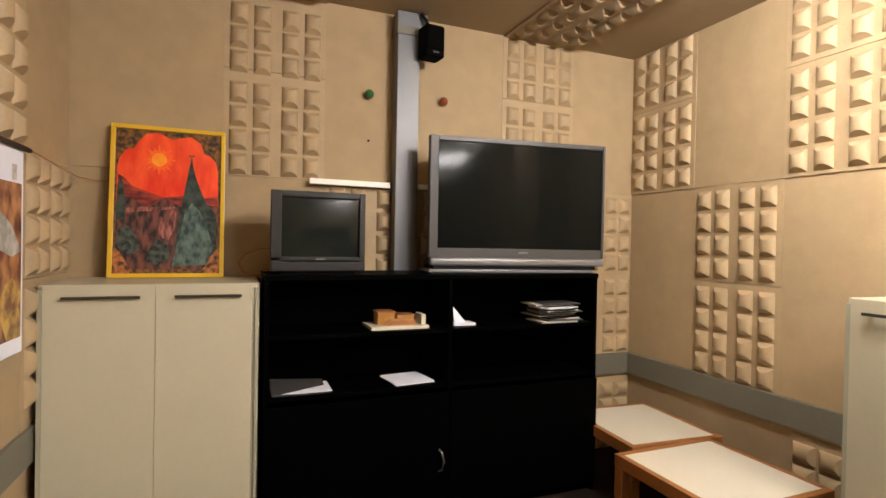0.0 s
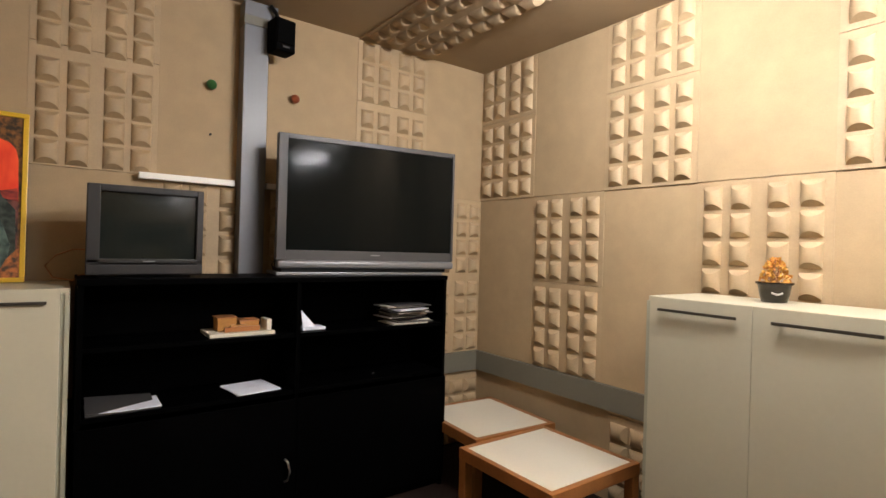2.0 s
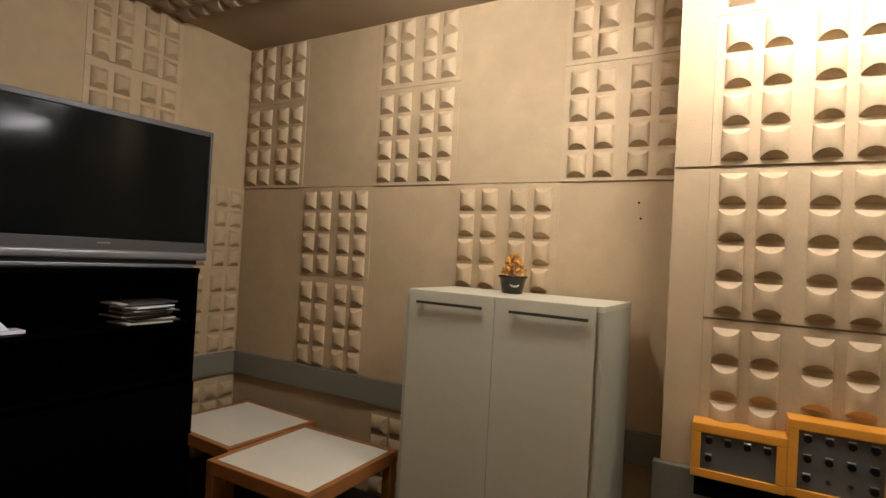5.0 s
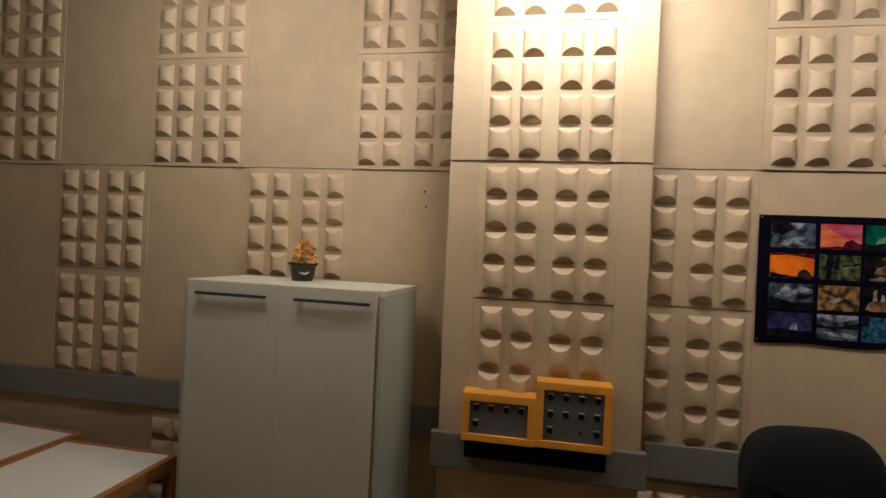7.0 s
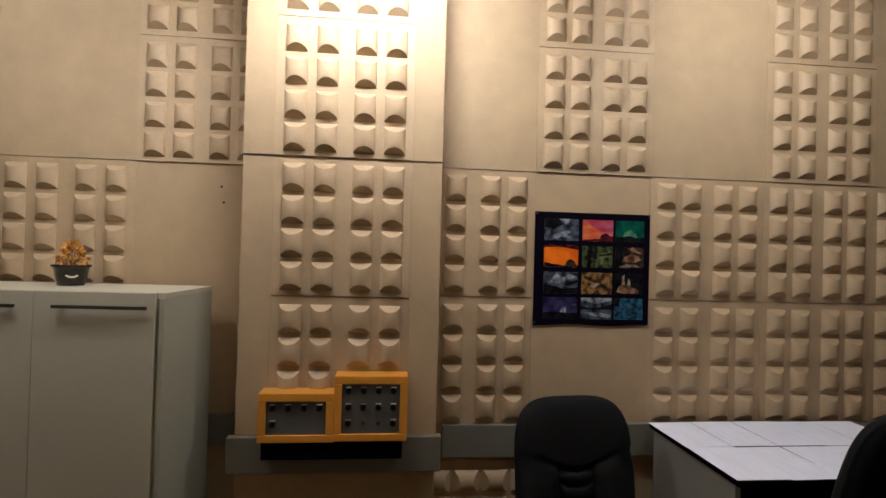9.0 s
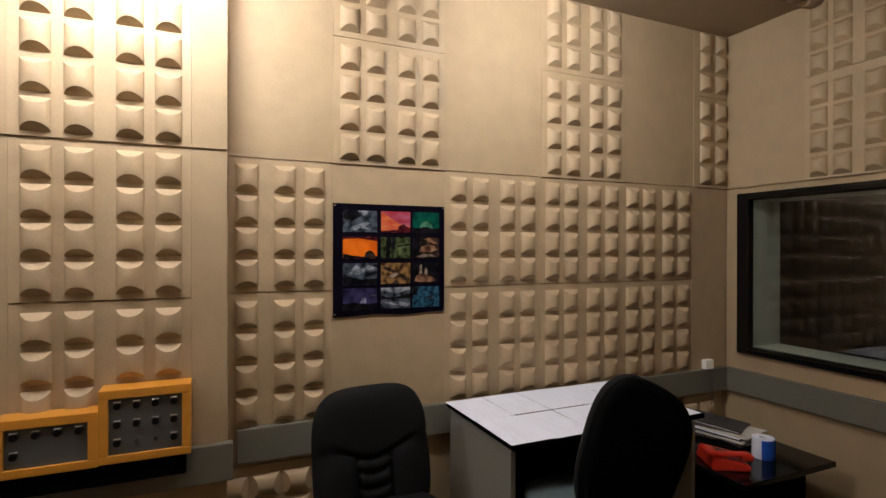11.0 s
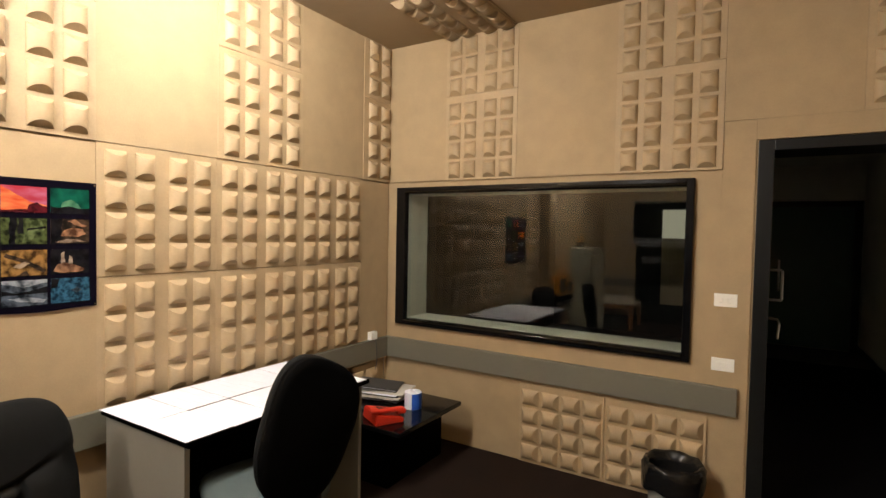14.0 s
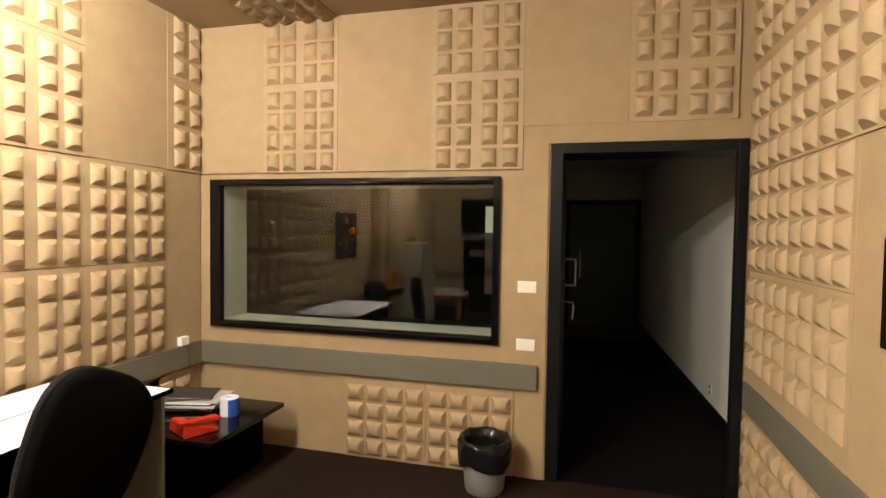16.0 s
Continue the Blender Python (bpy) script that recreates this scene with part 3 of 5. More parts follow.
part("wall", nbox(-0.09, 0.09, -0.075, -0.06, 0.0185, 0.045, bev=0.002), BEECH, mh)
part("wall", nbox(0.125, 0.15, -0.08, 0.03, 0.0185, 0.075, bev=0.002), TABLETOP, mh)
part("roof", nbox(-0.12, -0.015, -0.035, 0.075, 0.0855, 0.092, bev=0.001), BEECH, mh)
part("roof", nbox(-0.004, 0.104, -0.024, 0.074, 0.0645, 0.070, bev=0.001), BEECH, mh)
# folded card
fc = thing("paper_figure", pose(1.315, UF + 0.12, Z2), "white folded paper sail on a white base", "ornament")
part("base", nbox(-0.06, 0.08, -0.05, 0.05, 0, 0.015, bev=0.002), PAPER, fc)
bm = bmesh.new()
vs = [bm.verts.new(p) for p in ((-0.05, -0.03, 0.0155), (0.03, -0.02, 0.0155), (-0.05, 0.0, 0.11), (-0.05, -0.024, 0.0155), (0.03, -0.014, 0.0155), (-0.05, 0.006, 0.11))]
bm.faces.new(vs[:3]); bm.faces.new(vs[5:2:-1])
for i, j in ((0, 1), (1, 2), (2, 0)):
    bm.faces.new((vs[i], vs[j], vs[j + 3], vs[i + 3]))
part("sail", bm, PAPER, fc)
sheet_stack(pose(1.975, UF + 0.15, Z2, 0, 0, 3), 14, 0.26, 0.19, "untidy stack of magazines on the shelf", [PAPER_OLD, DKGREY, PAPER_OLD, BLACKPL, PAPER, DKGREY], 0.045, 0.0078, "magazine_stack", "magazines")

# picture leaning on the wall
def flat_poly(pts, y, t=0.001):
    bm = bmesh.new()
    f = [bm.verts.new((x, y, z)) for x, z in pts]
    b = [bm.verts.new((x, y + t, z)) for x, z in pts]
    bm.faces.new(f)
    bm.faces.new(b[::-1])
    for i in range(len(pts)):
        j = (i + 1) % len(pts)
        bm.faces.new((f[i], b[i], b[j], f[j]))
    return bm


def blotch(name, a, b, scale, rough=0.35, stretch=(1, 1, 1), detail=6):
    m = bpy.data.materials.new(name)
    m.use_nodes = True
    nt = m.node_tree
    p = nt.nodes["Principled BSDF"]
    p.inputs["Roughness"].default_value = rough
    geo = nt.nodes.new("ShaderNodeNewGeometry")
    mp = nt.nodes.new("ShaderNodeMapping")
    mp.inputs["Scale"].default_value = stretch
    n = nt.nodes.new("ShaderNodeTexNoise")
    n.inputs["Scale"].default_value = scale
    n.inputs["Detail"].default_value = detail
    r = nt.nodes.new("ShaderNodeValToRGB")
    r.color_ramp.elements[0].position, r.color_ramp.elements[1].position = 0.38, 0.62
    r.color_ramp.elements[0].color, r.color_ramp.elements[1].color = (*a, 1), (*b, 1)
    nt.links.new(geo.outputs["Position"], mp.inputs["Vector"])
    nt.links.new(mp.outputs[0], n.inputs["Vector"])
    nt.links.new(n.outputs["Fac"], r.inputs[0])
    nt.links.new(r.outputs[0], p.inputs["Base Color"])
    return m


PW, PH = 0.552, 0.812
pic = thing("framed_picture", pose(-0.262, 3.405, 1.337, -5.5), "framed picture of a red sunset behind a dark hill, yellow frame", "picture")
for a in ((-PW / 2, PW / 2, 0, 0.022), (-PW / 2, PW / 2, PH - 0.022, PH), (-PW / 2, -PW / 2 + 0.022, 0.022, PH - 0.022), (PW / 2 - 0.022, PW / 2, 0.022, PH - 0.022)):
    part("frame", nbox(a[0], a[1], -0.012, 0.012, a[2], a[3], bev=0.003), YELLOW, pic, "yellow painted frame")
ORN = blotch("dark_ornament_print", (0.03, 0.02, 0.012), (0.25, 0.11, 0.03), 45)
SKY = blotch("red_sky_print", (0.80, 0.03, 0.008), (1.0, 0.11, 0.03), 7, stretch=(1.6, 1, 0.6), detail=3)
LAND = blotch("dark_land_print", (0.006, 0.008, 0.009), (0.20, 0.065, 0.05), 22, stretch=(1.7, 1, 0.7), detail=9)
TEALP = blotch("teal_scrub_print", (0.006, 0.010, 0.010), (0.075, 0.10, 0.085), 38, detail=9)
PINKP = blotch("pink_cliff_print", (0.07, 0.02, 0.02), (0.42, 0.15, 0.12), 30, stretch=(2, 1, 0.5), detail=9)
HILL = blotch("teal_hill_print", (0.02, 0.045, 0.04), (0.13, 0.20, 0.17), 30, stretch=(1, 1, 0.6), detail=9)
HILLD = blotch("dark_hill_print", (0.010, 0.020, 0.017), (0.055, 0.075, 0.06), 28, detail=9)
HAZE = blotch("purple_haze_print", (0.10, 0.012, 0.016), (0.42, 0.05, 0.03), 14, stretch=(1, 1, 3))
SUNM = blotch("yellow_sun_print", (1.0, 0.30, 0.02), (1.0, 0.42, 0.03), 30)
RAY = blotch("orange_ray_print", (0.95, 0.10, 0.015), (1.0, 0.18, 0.02), 30)
ORN2 = blotch("orange_ornament_print", (0.05, 0.03, 0.02), (0.55, 0.18, 0.05), 40)
part("print", nbox(-PW / 2 + 0.015, PW / 2 - 0.015, 0.0, 0.008, 0.015, PH - 0.015), ORN, pic, "dark ornamental border print")
iw, ih = PW - 0.044, PH - 0.044
U = lambda u, v: ((u - 0.5) * iw, 0.022 + v * ih)
sky = [(0.02, 0.40), (0.98, 0.40), (0.97, 0.74)] + [(0.95, 0.80), (0.90, 0.84), (0.83, 0.86), (0.80, 0.93), (0.70, 0.975), (0.60, 0.96), (0.53, 0.945), (0.47, 0.96), (0.40, 0.985), (0.28, 0.975), (0.21, 0.92), (0.17, 0.87), (0.09, 0.85), (0.04, 0.80), (0.02, 0.74)]
part("print", flat_poly([U(*p) for p in sky], -0.0012), SKY, pic, "red and orange sky")
part("print", flat_poly([U(*p) for p in ((0.02, 0.44), (0.98, 0.44), (0.97, 0.555), (0.85, 0.535), (0.62, 0.545), (0.45, 0.53), (0.30, 0.565), (0.16, 0.60), (0.08, 0.66), (0.03, 0.68))], -0.0018, 0.0005), HAZE, pic, "purple haze over the horizon")
part("print", flat_poly([U(*p) for p in ((0.02, 0.05), (0.06, 0.03), (0.94, 0.03), (0.98, 0.05), (0.98, 0.47), (0.80, 0.50), (0.62, 0.47), (0.45, 0.52), (0.30, 0.46), (0.14, 0.52), (0.02, 0.47))], -0.0024), LAND, pic, "dark red-brown land")
part("print", flat_poly([U(*p) for p in ((0.04, 0.18), (0.16, 0.12), (0.24, 0.17), (0.20, 0.27), (0.12, 0.33), (0.04, 0.30))], -0.0036), TEALP, pic, "teal scrub")
part("print", flat_poly([U(*p) for p in ((0.30, 0.08), (0.42, 0.06), (0.52, 0.10), (0.50, 0.20), (0.40, 0.24), (0.33, 0.17))], -0.0036), TEALP, pic, "teal scrub")
part("print", flat_poly([U(*p) for p in ((0.40, 0.26), (0.50, 0.23), (0.555, 0.30), (0.58, 0.42), (0.54, 0.45), (0.50, 0.40), (0.47, 0.33), (0.43, 0.40), (0.41, 0.36))], -0.0036), PINKP, pic, "pink cliffs")
part("print", flat_poly([U(*p) for p in ((0.10, 0.41), (0.22, 0.425), (0.40, 0.435), (0.56, 0.455), (0.56, 0.468), (0.40, 0.458), (0.24, 0.46), (0.12, 0.45))], -0.0036), PINKP, pic, "pink horizon streak")
part("print", flat_poly([U(*p) for p in ((0.02, 0.36), (0.10, 0.37), (0.105, 0.50), (0.075, 0.62), (0.05, 0.66), (0.03, 0.60))], -0.0048), HILLD, pic, "dark cliff")
cx, cz = U(0.40, 0.795)
rays = []
for i in range(32):
    r = 0.085 if i % 4 == 0 else (0.070 if i % 2 == 0 else 0.046)
    rays.append((cx + r * math.cos(i * math.pi / 16), cz + r * math.sin(i * math.pi / 16)))
part("print", flat_poly(rays, -0.0024), RAY, pic, "orange sun rays")
part("print", flat_poly([(cx + 0.036 * math.cos(i * math.pi / 12), cz + 0.036 * math.sin(i * math.pi / 12)) for i in range(24)], -0.0036), SUNM, pic, "yellow sun")
part("print", flat_poly([U(*p) for p in ((0.56, 0.05), (0.97, 0.12), (0.96, 0.42), (0.86, 0.50), (0.78, 0.63), (0.735, 0.73), (0.72, 0.79), (0.70, 0.79), (0.68, 0.71), (0.64, 0.55), (0.60, 0.40), (0.57, 0.2))], -0.0036), HILLD, pic, "dark green hill")
part("print", flat_poly([U(*p) for p in ((0.54, 0.05), (0.9, 0.06), (0.93, 0.2), (0.87, 0.33), (0.80, 0.44), (0.72, 0.50), (0.66, 0.44), (0.60, 0.26))], -0.0048), HILL, pic, "teal foreground slope")
part("print", flat_poly([U(*p) for p in ((0.70, 0.78), (0.72, 0.78), (0.717, 0.83), (0.74, 0.833), (0.74, 0.84), (0.68, 0.84), (0.68, 0.833), (0.703, 0.83))], -0.0048), ORN, pic, "tower on the hilltop")
for u0, s in ((0.0, 1), (1.0, -1)):
    part("print", flat_poly([U(u0, 0.0), U(u0 + s * 0.20, 0.0), U(u0 + s * 0.13, 0.06), U(u0 + s * 0.10, 0.11), U(u0 + s * 0.03, 0.17), U(u0, 0.19)][::s], -0.0060), ORN2, pic, "orange corner ornament")

# box television with a curved tube
crt = thing("crt_television", pose(0.238, 3.06, UT), "dark grey box television with a curved glass screen", "television")
cw, ch = 0.485, 0.43
fb = bmesh.new()
for a in ((0, 0.052, 0.03, ch), (cw - 0.03, cw, 0.03, ch), (0.052, cw - 0.03, ch - 0.032, ch), (0.0, cw, 0.012, 0.060), (0.0, cw, 0.068, 0.088)):
    box(fb, a[0], a[1], 0, 0.05, a[2], a[3], bev=0.004)
part("bezel", fb, CRTGREY, crt)
part("lip", nbox(0.0, cw, -0.006, 0.02, 0.014, 0.064, bev=0.006, seg=3), CRTGREY, crt, "rounded lower lip")
sg = bmesh.new()
bmesh.ops.create_grid(sg, x_segments=12, y_segments=10, size=0.5)
for v in sg.verts:
    x, z = v.co.x, v.co.y
    v.co = (0.052 + (x + 0.5) * (cw - 0.082), 0.022 - 0.007 * (1 - 4 * x * x) * (1 - 4 * z * z), 0.088 + (z + 0.5) * (ch - 0.12))
part("screen", sg, CRTGLASS, crt, "curved dark glass screen", smooth=True)
hb = bmesh.new()
prof = ((0.05, 0.0, 1.0), (0.20, 0.03, 0.95), (0.36, 0.12, 0.75), (0.38, 0.13, 0.7))
prev = None
for y, ins, k in prof:
    ring = [hb.verts.new(p) for p in ((ins, y, 0.015), (cw - ins, y, 0.015), (cw - ins, y, 0.015 + (ch - 0.015) * k), (ins, y, 0.015 + (ch - 0.015) * k))]
    if prev:
        for i in range(4):
            hb.faces.new((prev[i], prev[(i + 1) % 4], ring[(i + 1) % 4], ring[i]))
    else:
        hb.faces.new(ring[::-1])
    prev = ring
hb.faces.new(prev)
part("housing", hb, BLACKPL, crt, "tapered black rear housing")
part("foot", nbox(0.05, cw - 0.05, 0.03, 0.3, 0, 0.014), BLACKPL, crt)
part("name_plate", nbox(0.225, 0.275, -0.002, 0.002, 0.074, 0.080), SILVER, crt, "small silver name plate")

# wide rear-projection television
tv = thing("flat_television", pose(1.133, 3.175, UT, 0, 0, -7.4), "large widescreen television, silver frame and dark screen", "television")
tw_, thh = 1.155, 0.815
for a in ((0, 0.052, 0.09, thh, 0), (tw_ - 0.016, tw_, 0.09, thh, 0), (0.052, tw_ - 0.016, thh - 0.03, thh, 0.002)):
    part("bezel", nbox(a[0], a[1], a[4], 0.06, a[2], a[3], bev=0.004), TVGREY, tv, "dark silver plastic bezel")
part("screen", nbox(0.052, tw_ - 0.016, 0.012, 0.03, 0.145, thh - 0.03), SCREEN, tv, "dark reflective screen")
part("lower_panel", nbox(0.052, tw_ - 0.016, 0.004, 0.04, 0.088, 0.145, bev=0.002), TVGREY, tv)
bar = bmesh.new()
box(bar, 0.004, tw_ - 0.004, -0.022, 0.05, 0.040, 0.088, bev=0.018, seg=4)
part("speaker_bar", bar, SILVER, tv, "rounded silver bar", smooth=True)
part("plinth", nbox(0.03, tw_ - 0.06, 0.0, 0.25, 0.018, 0.042), BLACKPL, tv)
part("base", nbox(0.0, tw_ - 0.085, -0.012, 0.28, 0, 0.018, bev=0.004), SILVER, tv)
hb = bmesh.new()
lo_ = [hb.verts.new(p) for p in ((0.0, 0.06, 0.05), (tw_, 0.06, 0.05), (tw_, 0.06, thh), (0.0, 0.06, thh))]
hi_ = [hb.verts.new(p) for p in ((0.12, 0.30, 0.05), (tw_ - 0.45, 0.34, 0.05), (tw_ - 0.45, 0.34, 0.6), (0.12, 0.30, 0.6))]
hb.faces.new(lo_[::-1])
hb.faces.new(hi_)
for i in range(4):
    hb.faces.new((lo_[i], lo_[(i + 1) % 4], hi_[(i + 1) % 4], hi_[i]))
part("housing", hb, BLACKPL, tv, "tapered dark rear housing")
part("name_plate", nbox(0.57, 0.63, 0.001, 0.005, 0.118, 0.126), SILVER, tv, "small silver name plate")

# grey post, speaker, cables
post = thing("post", pose(1.064, 3.470, 0), "grey painted steel post from shelf to ceiling", "post")
part("shaft", nbox(-0.072, 0.072, -0.055, 0.055, 0.0, 2.845, bev=0.004), POSTM, post)
part("cap", nbox(-0.078, 0.078, -0.062, 0.055, 2.845, 2.90, bev=0.004), BAND, post, "darker grey cap")
part("head", nbox(-0.075, 0.12, -0.06, 0.05, 2.90, 2.985, bev=0.004), POSTM, post)
sp = thing("loudspeaker", pose(1.188, 3.345, 2.690, 0, 0, 8), "small black loudspeaker on a wall bracket", "loudspeaker")
part("cabinet", nbox(-0.064, 0.064, -0.055, 0.065, 0.0, 0.195, bev=0.014, seg=3), SHELL, sp)
part("grille", nbox(-0.056, 0.056, -0.062, -0.052, 0.045, 0.185, bev=0.004), SHELL, sp, "dark cloth grille")
part("name_plate", nbox(-0.018, 0.022, -0.0590, -0.0545, 0.024, 0.032), DKGREY, sp)
part("bracket", nbox(-0.02, 0.02, 0.065, 0.19, 0.09, 0.13, bev=0.003), BLACKPL, sp)
part("bracket", tube([(-0.01, 0.03, 0.185), (-0.02, 0.03, 0.24), (-0.05, 0.05, 0.285)], 0.012), BLACKPL, sp)
cond = thing("conduit", pose(0.48, N - 0.012, 1.888), "cream plastic cable conduit along the panel seam", "conduit")
part("cover", nbox(0, 0.495, -0.058, 0.0, 0, 0.034, bev=0.003), SWITCH, cond)
part("cover", nbox(0.68, 0.95, -0.058, 0.0, 0.004, 0.036, bev=0.003), SWITCH, cond)


def knob(x, z, m_, label):
    k = thing("wall_ornament", pose(x, N - 0.010, z, 90), label, "ornament", "round wall ornaments")
    part("ball", lathe([(0.0001, 0.062), (0.012, 0.060), (0.022, 0.052), (0.028, 0.040), (0.029, 0.030), (0.024, 0.018), (0.016, 0.010), (0.012, 0.0)], 20), m_, k, smooth=True)
    return k


knob(0.837, 2.470, GREENKNOB, "dark green round plastic knob on the wall")
knob(1.337, 2.482, REDKNOB, "reddish-brown round plastic knob on the wall")
hk = thing("wall_hook", pose(0.842, N - 0.010, 2.184, 90), "tiny dark screw hook on the wall", "hook")
part("screw", ncyl(0, 0, 0, 0.018, 0.007, 0.006, 10), BLACKPL, hk)
cab = thing("cable", pose(0, 0, 0), "thin brown cable behind the box television", "cable")
part("wire", tube([(0.26, 3.30, 1.50), (0.20, 3.32, 1.50), (0.13, 3.33, 1.47), (0.09, 3.33, 1.42), (0.12, 3.32, 1.365), (0.20, 3.30, 1.350), (0.22, 3.25, 1.380), (0.27, 3.2, 1.39)], 0.004), BEECH, cab, smooth=True)
cab = thing("cable", pose(0, 0, 0), "black cable looped behind the large television", "cable")
part("wire", tube([(1.30, 3.36, 1.55), (1.22, 3.36, 1.50), (1.17, 3.36, 1.43), (1.18, 3.35, 1.382), (1.28, 3.33, 1.380)], 0.004), BLACKPL, cab, smooth=True)
cab = thing("cable", pose(0, 0, 0), "thin brown cable strung along the corner wall", "cable")
part("wire", tube([(-0.712, 2.89, 1.892), (-0.70, 3.0, 1.885), (-0.685, 3.2, 1.862), (-0.665, 3.40, 1.845), (-0.62, 3.505, 1.842), (-0.50, 3.522, 1.842), (-0.38, 3.525, 1.846)], 0.003, 6), BEECH, cab, smooth=True)

# poster with a white border by the corner
SEPIA = blotch("sepia_print", (0.12, 0.024, 0.010), (0.52, 0.25, 0.10), 11, stretch=(1, 1.4, 1))
SEPIA2 = blotch("ochre_print", (0.16, 0.05, 0.02), (0.62, 0.40, 0.09), 16)
GREYP = blotch("pale_grey_print", (0.30, 0.28, 0.24), (0.62, 0.60, 0.54), 14)
wp = thing("poster", pose(-0.728, 2.538, 1.085, 0, 0, -90 - WYAW), "brown-toned printed poster with a white border, hung from a rod", "poster")
part("sheet", nbox(-0.31, 0.31, 0.0, 0.004, 0, 0.80, bev=0.001, seg=1), PAPER, wp)
part("print", nbox(-0.292, 0.31, 0.004, 0.0052, 0.062, 0.665), SEPIA, wp, "brown mottled picture")
part("print", flat_poly([(-0.288, 0.066), (-0.16, 0.066), (-0.10, 0.16), (-0.13, 0.27), (-0.21, 0.30), (-0.288, 0.24)], 0.0053, 0.0006), SEPIA2, wp, "ochre foreground of the picture")
part("print", flat_poly([(-0.288, 0.40), (-0.20, 0.38), (-0.05, 0.42), (0.05, 0.52), (-0.06, 0.57), (-0.20, 0.50)], 0.0053, 0.0006), GREYP, wp, "pale grey rocks of the picture")
part("mark", nbox(-0.245, -0.205, 0.004, 0.0048, 0.675, 0.735), GREYP, wp, "small grey printed emblem")
part("rod", tube([(-0.345, 0.012, 0.806), (0.33, 0.012, 0.806)], 0.011, 10), BLACKPL, wp, "dark hanging rod along the top", smooth=True)
nb = thing("notice_frame", pose(WS + 0.035, -1.935, 1.22, 0, 0, -90 - WYAW), "black framed notice on the wall", "frame")
part("frame", nbox(-0.25, 0.25, 0.0, 0.025, 0, 0.34, bev=0.004), BLACKPL, nb)


# low tables
def low_table(m, w, d, h, label):
    t = thing("low_table", m, label, "table", "low tables")
    part("tabletop", nbox(0.035, w - 0.035, 0.035, d - 0.035, h - 0.02, h, bev=0.001), TABLETOP, t, "cream laminate top")
    for a in ((0, w, 0, 0.036), (0, w, d - 0.036, d), (0, 0.036, 0.036, d - 0.036), (w - 0.036, w, 0.036, d - 0.036)):
        part("rail", nbox(a[0], a[1], a[2], a[3], h - 0.065, h + 0.002, bev=0.004), BEECH, t, "varnished wooden rail")
    for x in (0.002, w - 0.057):
        for y in (0.002, d - 0.057):
            part("leg", nbox(x, x + 0.055, y, y + 0.055, 0, h - 0.066, bev=0.004), BEECH, t)
    return t


low_table(pose(2.005, 1.86, 0, 0, 0, 0), 0.70, 0.70, 0.42, "low wooden table with a cream top beside the cupboard")
low_table(pose(2.165, 2.60, 0, 0, 0, -3.5), 0.655, 0.70, 0.415, "low wooden table with a cream top in the corner")

# potted plant
pl = thing("potted_plant", pose(2.70, 1.225, 1.357), "dried yellow flowers in a small dark metal bowl", "plant")
part("bowl", lathe([(0.0, 0.002), (0.050, 0.0), (0.058, 0.03), (0.066, 0.075), (0.076, 0.082), (0.074, 0.088), (0.062, 0.080), (0.050, 0.07), (0.0, 0.068)], 24), mat("dark_silver_metal", (0.05, 0.045, 0.04), 0.16, 0.9, var=0.3, scale=30), pl, "dark shiny metal bowl", smooth=True)
FLOW = blotch("dried_flower", (0.45, 0.155, 0.018), (0.70, 0.40, 0.07), 60, 0.8)
rnd = random.Random(5)
fb = bmesh.new()
for i in range(230):
    a, r, z = rnd.uniform(0, 6.28), 0.052 * math.sqrt(rnd.random()), rnd.uniform(0.075, 0.195)
    r *= 1.15 - 0.7 * max(0, (z - 0.12)) / 0.07
    m_ = Matrix.Translation((r * math.cos(a), r * math.sin(a), z)) @ Euler((rnd.uniform(-1, 1), rnd.uniform(-1, 1), a)).to_matrix().to_4x4()
    s_ = rnd.uniform(0.004, 0.010)
    q4 = [fb.verts.new(m_ @ Vector(p)) for p in ((-s_, 0, -s_), (s_, 0, -s_ * 0.6), (s_ * 0.8, s_ * 0.5, s_), (-s_ * 0.8, s_ * 0.4, s_ * 0.9))]
    fb.faces.new(q4)
# highlight on the shiny bowl, put in as a pale crescent
part("mark", tube([(-0.062 * math.cos(a) , -0.062 * math.sin(a), 0.036 + 0.016 * ((a - 0.55) / 0.5) ** 2) for a in (0.2, 0.38, 0.55, 0.72, 0.9)], 0.0038, 8), PAPER_OLD, pl, "pale crescent modelled as a highlight on the bowl", smooth=True)
part("blossom", fb, FLOW, pl, "dried yellow-orange flower heads")
sb_ = bmesh.new()
for i in range(16):
    a, r = rnd.uniform(0, 6.28), rnd.uniform(0.0, 0.045)
    t_ = tube([(r * 0.4 * math.cos(a), r * 0.4 * math.sin(a), 0.068), (r * math.cos(a), r * math.sin(a), rnd.uniform(0.12, 0.2))], 0.0015, 5)
    me_ = bpy.data.meshes.new("tmp")
    t_.to_mesh(me_)
    t_.free()
    sb_.from_mesh(me_)
    bpy.data.meshes.remove(me_)
part("stalk", sb_, BEECH, pl)


